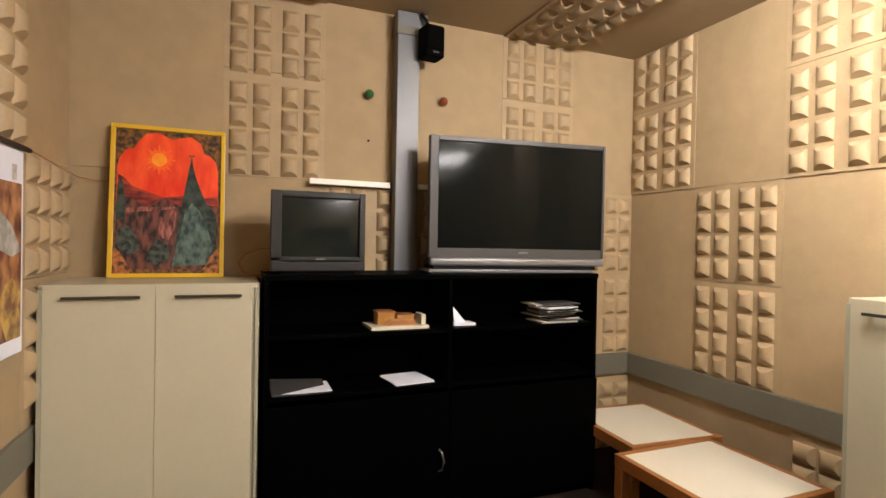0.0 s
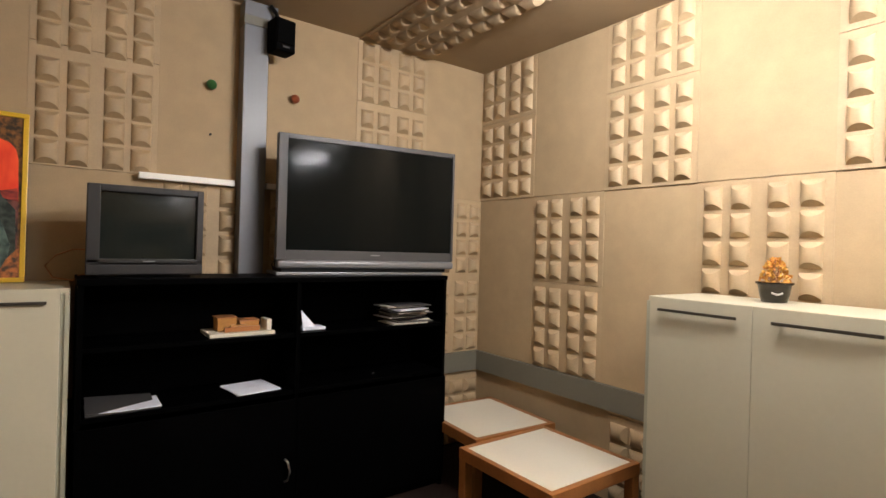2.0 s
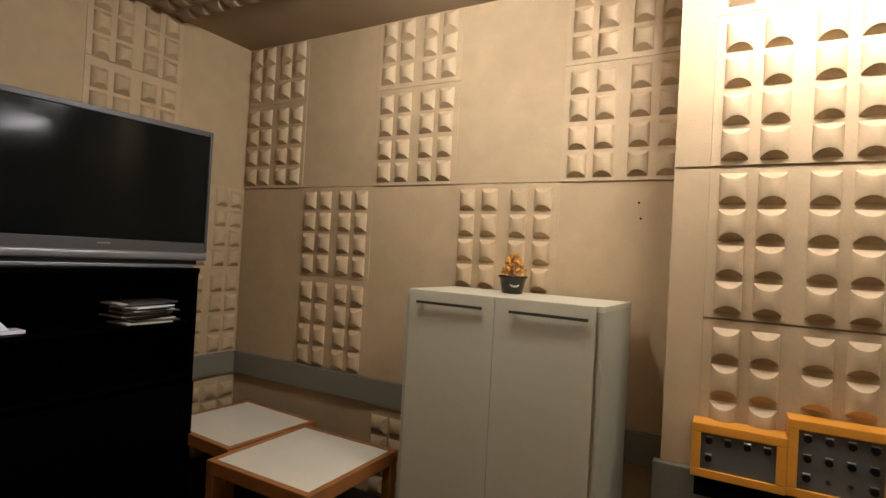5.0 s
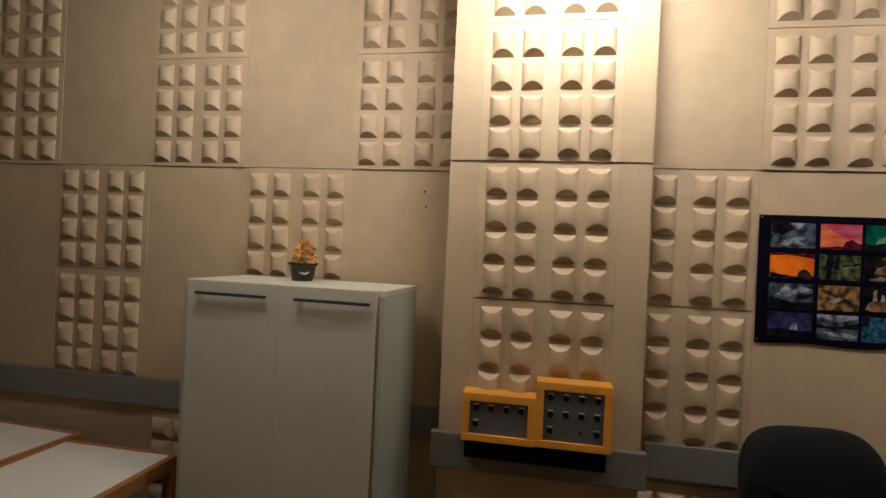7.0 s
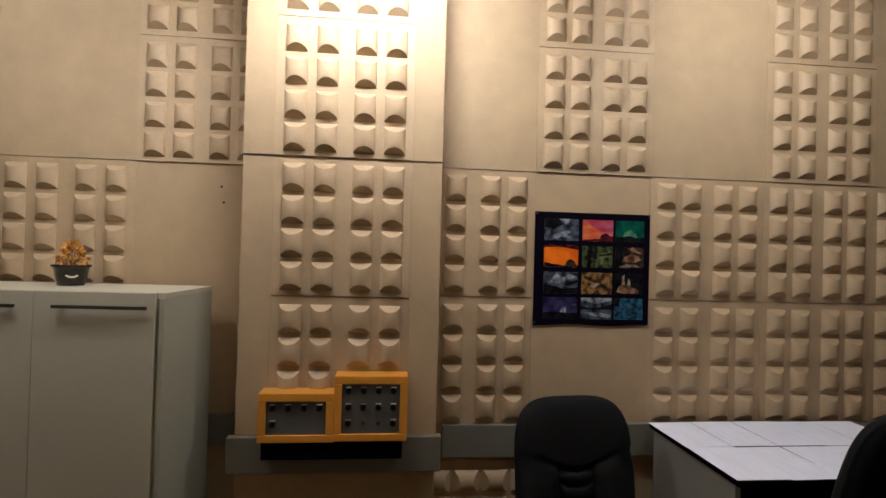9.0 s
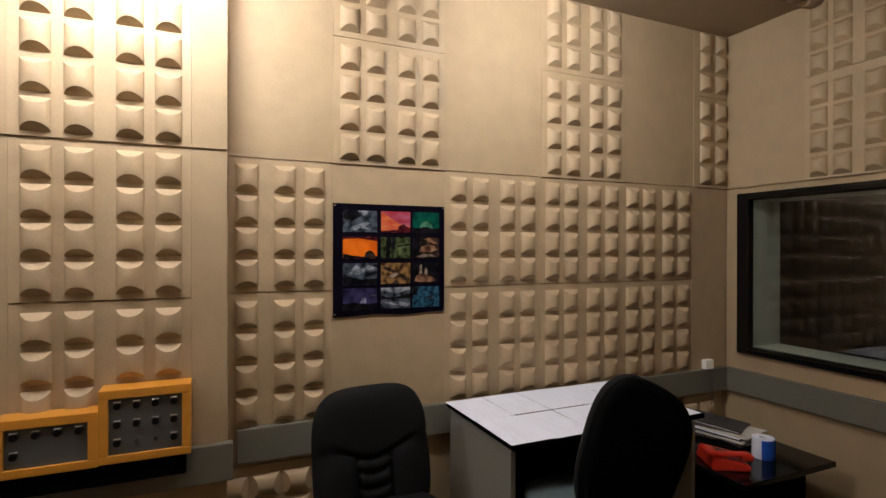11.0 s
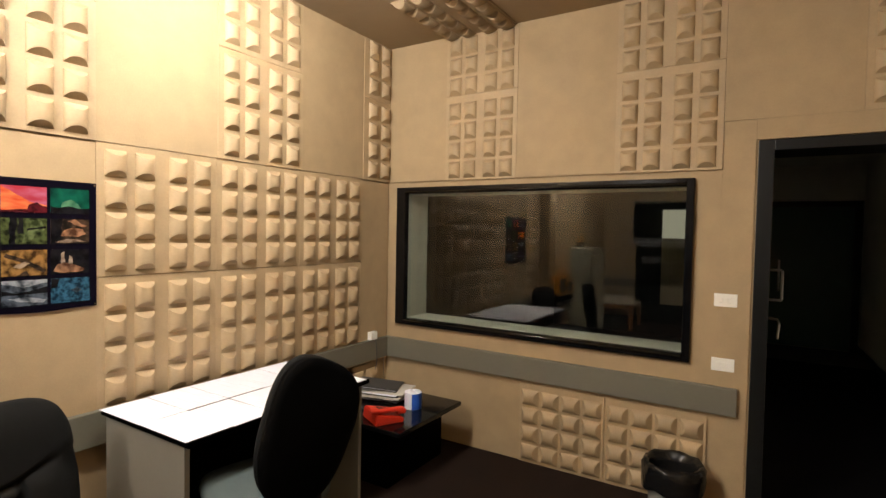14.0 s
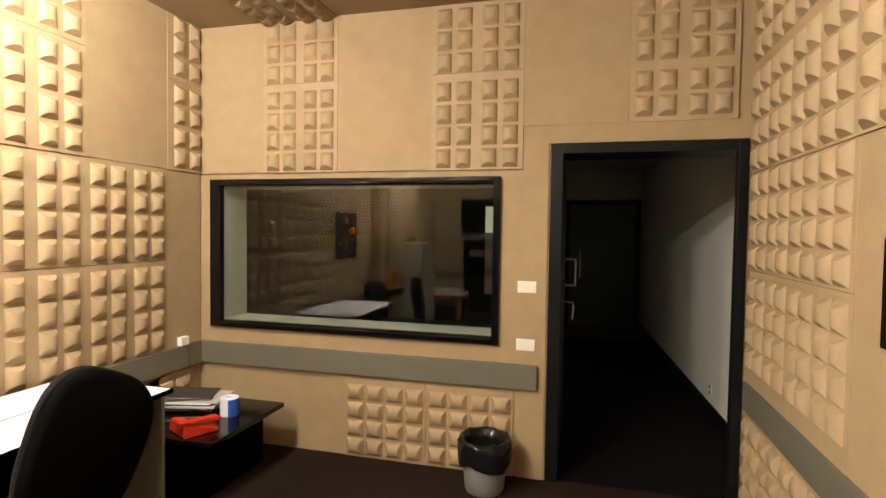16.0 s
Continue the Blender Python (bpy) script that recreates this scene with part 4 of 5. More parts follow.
# two wooden control boxes on the pier
def control_box(m, w, h, rows, label):
    c = thing("control_box", m, label, "control box", "control boxes on the pier")
    d = 0.105
    for a in ((0, w, 0, 0.030), (0, w, h - 0.034, h), (0, 0.032, 0.030, h - 0.034), (w - 0.032, w, 0.030, h - 0.034)):
        part("side", nbox(a[0], a[1], 0, d, a[2], a[3], bev=0.003), ORANGE_WOOD, c, "orange varnished wooden side")
    part("panel", nbox(0.030, w - 0.030, 0.02, d - 0.012, 0.028, h - 0.032), METERM, c, "grey steel panel")
    for z, xs, light in rows:
        for i, x in enumerate(xs):
            if light and i in light:
                part("jack", ncyl(0, 0, 0, 0.008, 0.008, 0.008, 12), CHROME, c, "bright jack socket", m=pose(x, d - 0.013, z, -90))
            else:
                k = part("knob", ncyl(0, 0, 0, 0.014, 0.0140, 0.0125, 14), BLACKPL, c, "black switch knob", m=pose(x, d - 0.013, z, -90))
                part("pointer", nbox(-0.012, 0.012, -0.0165, -0.0140, 0.001, 0.012, bev=0.0005, seg=1), HANDLE_LT, k, "bright metal edge")
    return c


X4 = lambda w: [0.060 + i * (w - 0.12) / 3 for i in range(4)]
control_box(pose(COL - 0.012, 0.061, 0.728, 0, 0, 90), 0.312, 0.205, ((0.143, X4(0.312), ()), (0.075, [X4(0.312)[3]], ())), "orange wooden control box with five black knobs")
control_box(pose(COL - 0.012, -0.249, 0.732, 0, 0, 90), 0.310, 0.275, ((0.212, X4(0.31), ()), (0.142, X4(0.31), ()), (0.074, X4(0.31), (1, 2))), "taller orange wooden control box with rows of knobs")

# the boxes' shadow on the trunking, built as a black plate
box_shade = thing("bracket", pose(COL - 0.045, 0.064, 0.652, 0, 0, 90), "black plate standing for the shadow under the control boxes", "bracket")
part("plate", nbox(-0.295, 0.295, 0.0, 0.060, 0.0, 0.0755, bev=0.004), SHELL, box_shade)

# photo poster
POSTERM = mat("navy_poster_print", (0.0025, 0.0015, 0.006), 0.5, var=0.2, scale=5, spec=0.06)
po = thing("photo_poster", pose(ES - 0.012, -1.150, 1.205, 0, 0, 90), "dark poster with twelve small nature photographs", "poster")
edge = [(-0.294 + 0.588 * k / 14, 0.004 * math.sin(k * 0.75 + 1)) for k in range(15)]
pm = flat_poly(edge + [(0.294, 0.552), (-0.294, 0.552)], 0.004, 0.0015)
part("sheet", pm, POSTERM, po, "dark navy glossy sheet")


def photo(i, ground, shapes):
    """One small picture: its ground and flat shapes on it, u from the north edge, v from the foot, both 0 to 1."""
    r, c = divmod(i, 3)
    xc, hw = (0.159, -0.025, -0.190)[c], (0.086, 0.078, 0.074)[c]
    zc, hh = (0.466, 0.336, 0.206, 0.082)[r], 0.053
    ph_ = part("photo", nbox(xc - hw, xc + hw, 0.0060, 0.0070, zc - hh, zc + hh), ground, po)
    for k, (m_, pts, label) in enumerate(shapes):
        rn = random.Random(i * 10 + k)
        ring = []
        for (u0, v0), (u1, v1) in zip(pts, pts[1:] + pts[:1]):
            n_ = 1 + int(math.hypot(u1 - u0, v1 - v0) / 0.13)
            for q_ in range(n_):
                f_ = q_ / n_
                j_ = 0.018 if q_ else 0.0
                u, v = u0 + (u1 - u0) * f_ + rn.uniform(-j_, j_), v0 + (v1 - v0) * f_ + rn.uniform(-j_, j_)
                ring.append((xc + hw - 2 * hw * min(1, max(0, u)), zc - hh + 2 * hh * min(1, max(0, v))))
        part("motif", flat_poly(ring, 0.0071 + 0.0003 * k, 0.0004), m_, ph_, label)


def ink(name, a, b, scale=28, stretch=(1, 1, 1)):
    m = blotch(name, [k * 0.30 for k in a], [k * 0.62 for k in b], scale, 0.5, stretch, 5)
    m.node_tree.nodes["Principled BSDF"].inputs["Specular IOR Level"].default_value = 0.08
    return m


SLATE = ink("slate_print", (0.02, 0.028, 0.04), (0.13, 0.16, 0.20))
SNOW = ink("snow_print", (0.14, 0.17, 0.20), (0.50, 0.53, 0.56))
NIGHT = ink("night_print", (0.002, 0.002, 0.004), (0.012, 0.011, 0.014))
ROSE = ink("rose_sky_print", (1.1, 0.09, 0.16), (0.62, 0.19, 0.30), 12, (1, 0.6, 2))
CORAL = ink("coral_sky_print", (1.5, 0.12, 0.04), (0.95, 0.28, 0.10), 14, (1, 0.6, 2))
MAROON = ink("maroon_print", (0.05, 0.004, 0.012), (0.14, 0.012, 0.02))
AURORA = ink("green_sky_print", (0.0, 0.045, 0.032), (0.004, 0.12, 0.075), 10)
AURORA2 = ink("pale_green_sky_print", (0.02, 0.22, 0.13), (0.16, 0.36, 0.20), 14)
AMBER = ink("amber_print", (1.7, 0.23, 0.003), (1.25, 0.27, 0.008), 9)
FOREST = ink("forest_print", (0.02, 0.028, 0.010), (0.10, 0.13, 0.045), 40)
FERN = ink("fern_print", (0.07, 0.10, 0.03), (0.19, 0.24, 0.10), 40)
TAN = ink("tan_rock_print", (0.20, 0.08, 0.04), (0.50, 0.27, 0.15), 26)
UMBER = ink("umber_print", (0.02, 0.014, 0.010), (0.09, 0.055, 0.035), 30)
GOLD = ink("gold_leaf_print", (0.12, 0.055, 0.015), (0.42, 0.23, 0.07), 36)
PALEROCK = ink("pale_rock_print", (0.25, 0.16, 0.10), (0.52, 0.40, 0.30), 30)
INDIGO = ink("indigo_print", (0.018, 0.016, 0.06), (0.06, 0.05, 0.15), 14)
BLUEL = ink("blue_coral_print", (0.01, 0.05, 0.10), (0.05, 0.17, 0.27), 55)
photo(0, SLATE, ((NIGHT, [(0, 1), (0.42, 1), (0.52, 0.72), (0.25, 0.50), (0, 0.62)], "dark slope"), (SNOW, [(0.42, 1), (0.80, 1), (0.60, 0.74)], "pale sky gap"),
                 (SNOW, [(0.10, 0.12), (0.34, 0.30), (0.62, 0.46), (0.80, 0.40), (0.62, 0.28), (0.80, 0.10), (0.52, 0.20), (0.30, 0.05)], "white river")))
photo(1, ROSE, ((CORAL, [(0, 0.98), (0.25, 0.75), (0.62, 0.42), (1, 0.30), (1, 0.05), (0, 0.05)], "orange glow"), (MAROON, [(0.52, 0.0), (0.60, 0.30), (0.78, 0.40), (0.90, 0.27), (1, 0.25), (1, 0)], "dark butte"),
                (MAROON, [(0, 0), (1, 0), (1, 0.10), (0.5, 0.12), (0, 0.06)], "dark ground")))
photo(2, AURORA, ((AURORA2, [(0.25, 0.22), (0.30, 0.45), (0.52, 0.58), (0.72, 0.40), (0.78, 0.22)], "bright dome of light"), (NIGHT, [(0, 0), (1, 0), (1, 0.24), (0.7, 0.22), (0.45, 0.30), (0.15, 0.22), (0, 0.28)], "black ground")))
photo(3, AMBER, ((MAROON, [(0, 1), (1, 1), (1, 0.80), (0.72, 0.86), (0.4, 0.94), (0, 0.88)], "dark cloud"), (NIGHT, [(0, 0), (1, 0), (1, 0.10), (0.5, 0.08), (0, 0.20)], "black ground"), (UMBER, [(0.62, 0.05), (0.66, 0.28), (0.78, 0.38), (0.92, 0.22), (0.95, 0.05)], "dark rock")))
photo(4, FOREST, ((NIGHT, [(0.16, 0), (0.30, 0), (0.34, 1), (0.18, 1)], "dark trunk"), (NIGHT, [(0.36, 0.4), (0.48, 0.4), (0.46, 1), (0.38, 1)], "dark trunk"),
                  (FERN, [(0.45, 0.05), (0.62, 0.10), (0.75, 0.40), (0.95, 0.55), (0.85, 0.95), (0.60, 0.92), (0.62, 0.60), (0.48, 0.35)], "bright leaves"), (NIGHT, [(0.55, 0.52), (0.98, 0.62), (0.98, 0.70), (0.56, 0.60)], "dark branch")))
photo(5, UMBER, ((NIGHT, [(0, 0), (0.24, 0), (0.30, 1), (0, 1)], "dark edge"), (TAN, [(0.26, 0.30), (0.34, 0.55), (0.58, 0.66), (0.82, 0.60), (0.92, 0.40), (0.70, 0.28)], "tan rock dome"),
                 (TAN, [(0.42, 0.92), (0.62, 1), (0.78, 0.82), (0.98, 0.74), (0.80, 0.70), (0.60, 0.78)], "tan cloud"), (PALEROCK, [(0.12, 0.06), (0.40, 0.20), (0.72, 0.16), (0.90, 0.08), (0.5, 0.04)], "pale ground")))
photo(6, SLATE, ((NIGHT, [(0, 0), (1, 0), (1, 0.30), (0.55, 0.22), (0.2, 0.40), (0, 0.36)], "dark foreground"), (SNOW, [(0.18, 0.55), (0.38, 0.95), (0.52, 0.72), (0.74, 0.90), (0.98, 0.80), (0.70, 0.62), (0.42, 0.46)], "snow slopes"),
                 (NIGHT, [(0.55, 0.42), (0.98, 0.66), (0.98, 0.50), (0.72, 0.36)], "dark ridge")))
photo(7, GOLD, ((UMBER, [(0.05, 0.75), (0.50, 0.46), (0.92, 0.10), (0.98, 0.20), (0.55, 0.60), (0.10, 0.88)], "dark bough"), (PALEROCK, [(0.25, 0.35), (0.5, 0.55), (0.62, 0.48), (0.4, 0.28)], "bright leaves"), (UMBER, [(0.3, 0.0), (0.6, 0.0), (0.52, 0.2)], "dark gap")))
photo(8, NIGHT, ((TAN, [(0.06, 0.12), (0.16, 0.40), (0.40, 0.46), (0.62, 0.36), (0.86, 0.20), (0.80, 0.08), (0.3, 0.05)], "tan rocks"), (PALEROCK, [(0.24, 0.45), (0.26, 0.85), (0.34, 0.92), (0.36, 0.48)], "pale spire"), (PALEROCK, [(0.44, 0.42), (0.46, 0.76), (0.54, 0.70), (0.56, 0.40)], "pale spire")))
photo(9, INDIGO, ((NIGHT, [(0, 0), (1, 0), (1, 0.30), (0.6, 0.26), (0.3, 0.34), (0, 0.30)], "dark ground"), (SNOW, [(0.50, 0.32), (0.54, 0.62), (0.66, 0.58), (0.68, 0.30)], "small pale cloud"), (SNOW, [(0.80, 0.66), (0.98, 0.72), (0.96, 0.60)], "small pale cloud")))
photo(10, SLATE, ((SNOW, [(0, 1), (1, 1), (1, 0.86), (0.72, 0.80), (0.45, 0.70), (0.2, 0.84), (0, 0.88)], "white cloud"), (NIGHT, [(0, 0.62), (0.3, 0.50), (0.6, 0.56), (1, 0.72), (1, 0.46), (0, 0.44)], "dark ridge"), (SNOW, [(0.12, 0.30), (0.55, 0.34), (0.98, 0.20), (0.9, 0.08), (0.4, 0.16)], "pale lake")))
photo(11, BLUEL, ((NIGHT, [(0, 0.60), (0.15, 0.66), (0.22, 0.98), (0, 1)], "dark corner"), (SLATE, [(0.5, 0.5), (0.66, 0.62), (0.80, 0.50), (0.66, 0.36)], "blue lump")))
for x in (-0.285, 0.285):
    for z in (0.012, 0.542):
        part("pin", ncyl(0, 0, 0, 0.006, 0.005, 0.004, 8), CHROME, po, m=pose(x, 0.0045, z, -90))


# desk with papers
dk = thing("desk", pose(2.033, -2.50, 0), "grey desk with a black top covered in papers", "desk")
part("tabletop", nbox(0, 0.66, 0, 1.07, 0.722, 0.745, bev=0.003), BLACKLAM, dk, "black top")
part("side_panel", nbox(0.045, 0.64, 1.035, 1.057, 0.0, 0.7215, bev=0.001), DESKSIDE, dk, "grey side panel")
part("side_panel", nbox(0.045, 0.64, 0.012, 0.034, 0.0, 0.7215, bev=0.001), DESKSIDE, dk, "grey side panel")
part("back_panel", nbox(0.60, 0.62, 0.0345, 1.0345, 0.12, 0.7215, bev=0.001), BLACKLAM, dk)
part("foot_rail", nbox(0.02, 0.64, 1.06, 1.085, 0.0, 0.05, bev=0.003), BLACKLAM, dk)
rnd = random.Random(3)
INK = mat("faint_grey_ink", (0.74, 0.75, 0.81), 0.7, var=0.02)
for i in range(2):
    for j in range(5):
        s = thing("paper_sheet", pose(2.040 + 0.162 + i * 0.331 + rnd.uniform(-0.002, 0.002), -2.485 + 0.105 + j * 0.2125, 0.7455 + 0.0011 * ((i + 2 * j) % 3), 0, 0, rnd.uniform(-1.1, 1.1)), "white printed sheet of paper lying on the desk", "paper", "sheets on the desk")
        part("sheet", nbox(-0.161, 0.161, -0.1055, 0.1055, 0, 0.0009), PAPER, s)
        for k in range(9):
            y = -0.09 + k * 0.0205
            x = -0.14 + rnd.choice((0.0, 0.0, 0.02, 0.12))
            if rnd.random() < 0.75:
                part("print_line", nbox(x, min(0.145, x + rnd.uniform(0.05, 0.22)), y, y + 0.004, 0.0009, 0.0011), INK, s, "faint unreadable line of print")


# chairs
def pad(w, h, t, seg=14, r=0.35, bow=0.0, taper=0.0):
    """A rounded cushion in the x-z plane, front to -y."""
    bm = bmesh.new()
    n = seg * 4
    def outline(k):
        pts = []
        for i in range(n):
            a = 2 * math.pi * i / n
            c, s = math.cos(a), math.sin(a)
            e = 2 / (2 + 3 * (1 - r))
            x = math.copysign(abs(c) ** e, c) * w / 2 * k
            z = math.copysign(abs(s) ** e, s) * h / 2 * k
            x *= 1 - taper * (0.5 - z / h)
            pts.append((x, z))
        return pts
    rings = []
    for k, y in ((0.0, -t / 2), (0.55, -t / 2), (0.86, -t / 2 * 0.94), (0.97, -t / 2 * 0.6), (1.0, 0), (0.97, t / 2 * 0.6), (0.86, t / 2 * 0.9), (0.0, t / 2)):
        if k == 0:
            rings.append([bm.verts.new((0, y, 0))])
        else:
            rings.append([bm.verts.new((x, y + bow * (2 * x / w) ** 2, z)) for x, z in outline(k)])
    for a, b in zip(rings, rings[1:]):
        for i in range(n):
            j = (i + 1) % n
            if len(a) == 1:
                bm.faces.new((a[0], b[j], b[i]))
            elif len(b) == 1:
                bm.faces.new((a[i], a[j], b[0]))
            else:
                bm.faces.new((a[i], a[j], b[j], b[i]))
    return bm


def stitched_back(w, h, t):
    """A padded back with a seam under the upper pad, two side wings and ribs between them below; front to -y."""
    bm = bmesh.new()
    n, m_ = 96, 34
    def seam(d, k=0.008):
        return math.exp(-(d / k) ** 2)
    rings = []
    for side in (-1, 1):
        for q in (range(1, m_ + 1) if side < 0 else range(m_ - 1, 0, -4)):
            k = q / m_
            ring = []
            for i in range(n):
                a = 2 * math.pi * i / n
                c, s = math.cos(a), math.sin(a)
                e = 0.52
                x = math.copysign(abs(c) ** e, c) * w / 2 * k
                z = math.copysign(abs(s) ** e, s) * h / 2 * k
                y = side * t / 2 * math.sqrt(max(0.0, 1 - k ** 7)) - 0.035 * (2 * x / w) ** 2
                if side < 0 and k < 0.985:
                    u = min(1.0, abs(x) / 0.21)
                    top = 0.012 + 0.055 * u * u * (3 - 2 * u)
                    g = 0.022 * seam(z - top, 0.010)
                    if z < top:
                        g += 0.018 * seam(abs(x) - 0.075, 0.010)
                        if abs(x) < 0.075:
                            g += 0.020 * abs(math.cos((z - top) * math.pi / 0.062)) ** 6 - 0.004
                        else:
                            g -= 0.010 * min(1.0, (top - z) / 0.05) * min(1.0, (abs(x) - 0.075) / 0.05)
                    y += g
                ring.append(bm.verts.new((x, y, z)))
            rings.append(ring)
    for a, b in zip(rings, rings[1:]):
        for i in range(n):
            j = (i + 1) % n
            bm.faces.new((a[i], a[j], b[j], b[i]))
    bm.faces.new(rings[0][::-1])
    bm.faces.new(rings[-1])
    bmesh.ops.recalc_face_normals(bm, faces=bm.faces[:])
    return bm


def chair_base(c, z):
    part("column", ncyl(0, 0.0, 0.07, z, 0.025, 0.022, 16), BLACKPL, c, smooth=False)
    for i in range(5):
        a = i * 72 + 20
        lg = part("leg", nbox(0.02, 0.29, -0.018, 0.018, 0.055, 0.085, bev=0.006), BLACKPL, c, m=pose(0, 0, 0, 0, 0, a))
        part("castor", ncyl(0, 0, -0.016, 0.016, 0.027, 0.027, 16), BLACKPL, lg, m=pose(0.27, 0, 0.027, 90))


# padded chair, its back to the wall
c1 = thing("office_chair", pose(2.197, -0.984, 0, 0, 0, -84), "charcoal padded office chair with a ribbed back beside the desk", "chair")
part("backrest", stitched_back(0.53, 0.62, 0.12), FABRIC, c1, smooth=True, m=pose(0, 0.26, 0.622, -9))
part("seat", pad(0.52, 0.48, 0.11, r=0.4), FABRIC, c1, smooth=True, m=pose(0, 0.0, 0.42, 90))
chair_base(c1, 0.37)

# swivel chair seen from behind, at the desk
c2 = thing("swivel_chair", pose(1.925, -1.765, 0, 0, 0, 74), "black-backed swivel chair with a grey-green fabric seat", "chair")
# local -y faces away from the desk
part("backrest", pad(0.42, 0.55, 0.075, r=0.75, bow=0.02, taper=0.22), SHELL, c2, "black plastic back shell", smooth=True, m=pose(0, 0.265, 0.795, 8, -25))
part("back_cushion", pad(0.415, 0.545, 0.06, r=0.75, bow=0.02, taper=0.22), FABRIC, c2, "charcoal fabric cushion", smooth=True, m=pose(0, 0.225, 0.80, 8, -25))
part("seat", pad(0.47, 0.46, 0.09, r=0.45), TEAL, c2, "grey-green fabric seat", smooth=True, m=pose(0.05, 0.0, 0.495, 90))
part("back_arm", nbox(-0.045, 0.045, 0.22, 0.26, 0.40, 0.68, bev=0.01), BLACKPL, c2)
part("back_arm", nbox(-0.045, 0.045, 0.0, 0.26, 0.385, 0.41, bev=0.008), BLACKPL, c2)
for z in (0.44, 0.475, 0.51, 0.545):
    part("rib", nbox(-0.06, 0.06, 0.252, 0.275, z, z + 0.02, bev=0.006), BLACKPL, c2)
chair_base(c2, 0.40)

# black low table and what lies on it
bt = thing("side_table", pose(1.965, -3.42, 0), "black glossy low side table beside the desk", "table")
TZ = 0.385
part("tabletop", nbox(0, 0.78, 0, 0.72, TZ - 0.03, TZ, bev=0.006, seg=3), BLACKGLOSS, bt)
part("side_panel", nbox(0.13, 0.74, 0.05, 0.075, 0, TZ - 0.0305), BLACKLAM, bt)
part("side_panel", nbox(0.13, 0.74, 0.64, 0.665, 0, TZ - 0.0305), BLACKLAM, bt)
part("back_panel", nbox(0.13, 0.155, 0.0755, 0.6395, 0.0, TZ - 0.0305), BLACKLAM, bt)
ph = thing("telephone", pose(2.20, -2.84, TZ, 0, 0, -28), "red desk telephone on the black table", "telephone")
bm = bmesh.new()
lo_ = [bm.verts.new(p) for p in ((-0.11, -0.10, 0), (0.11, -0.10, 0), (0.11, 0.10, 0), (-0.11, 0.10, 0))]
hi_ = [bm.verts.new(p) for p in ((-0.105, -0.095, 0.03), (0.105, -0.095, 0.03), (0.10, 0.09, 0.075), (-0.10, 0.09, 0.075))]
bm.faces.new(lo_[::-1]); bm.faces.new(hi_)
for i in range(4):
    bm.faces.new((lo_[i], lo_[(i + 1) % 4], hi_[(i + 1) % 4], hi_[i]))
bmesh.ops.bevel(bm, geom=bm.edges[:], offset=0.008, segments=2, affect="EDGES")
part("body", bm, RED, ph)
hs = bmesh.new()
box(hs, -0.10, -0.05, -0.10, 0.11, 0.068, 0.088, bev=0.009)
box(hs, -0.105, -0.045, -0.11, -0.05, 0.050, 0.082, bev=0.010)
box(hs, -0.105, -0.045, 0.06, 0.12, 0.075, 0.095, bev=0.009)
part("handset", hs, RED, ph)
for r in range(4):
    for c in range(3):
        part("key", nbox(-0.01, 0.01, -0.008, 0.008, 0, 0.006, bev=0.002, seg=1), DKGREY, ph, m=pose(0.0 + c * 0.028, -0.06 + r * 0.026, 0.038 + r * 0.0063, 13))
roll = thing("paper_roll", pose(2.17, -3.12, TZ), "white paper roll half wrapped in blue", "roll")
part("roll", lathe([(0.022, 0.0), (0.055, 0.0), (0.056, 0.003), (0.056, 0.107), (0.055, 0.11), (0.022, 0.11), (0.022, 0.0)], 28), PAPER, roll, smooth=False)
wb = bmesh.new()
pts_i, pts_o = [], []
for i in range(15):
    a = math.radians(-10 + i * 13)
    for ls, r_ in ((pts_i, 0.0575), (pts_o, 0.060)):
        ls.append((wb.verts.new((r_ * math.cos(a), r_ * math.sin(a), 0.0)), wb.verts.new((r_ * math.cos(a), r_ * math.sin(a), 0.104))))
for i in range(14):
    for ls in (pts_i, pts_o):
        wb.faces.new((ls[i][0], ls[i + 1][0], ls[i + 1][1], ls[i][1]))
    wb.faces.new((pts_i[i][1], pts_i[i + 1][1], pts_o[i + 1][1], pts_o[i][1]))
part("wrapper", wb, BLUE, roll, "blue wrapper", m=pose(0, 0, 0.001, 0, 0, 128))
sheet_stack(pose(2.47, -3.20, TZ, 0, 0, 12), 8, 0.33, 0.25, "loose stack of papers and magazines on the black table", [PAPER, PAPER_OLD, DKGREY], 0.035, 0.008)
bn = thing("binder", pose(2.52, -3.19, TZ + 0.072, 3, -4, 24), "dark grey closed binder on the papers", "binder")
part("cover", nbox(-0.16, 0.16, -0.13, 0.13, 0.012, 0.017, bev=0.001, seg=1), DKGREY, bn)
part("sheet", nbox(-0.15, 0.155, -0.125, 0.122, 0.0045, 0.0115), PAPER, bn, "white page edges")
part("cover", nbox(-0.16, 0.16, -0.13, 0.13, 0.0, 0.004, bev=0.001, seg=1), DKGREY, bn)

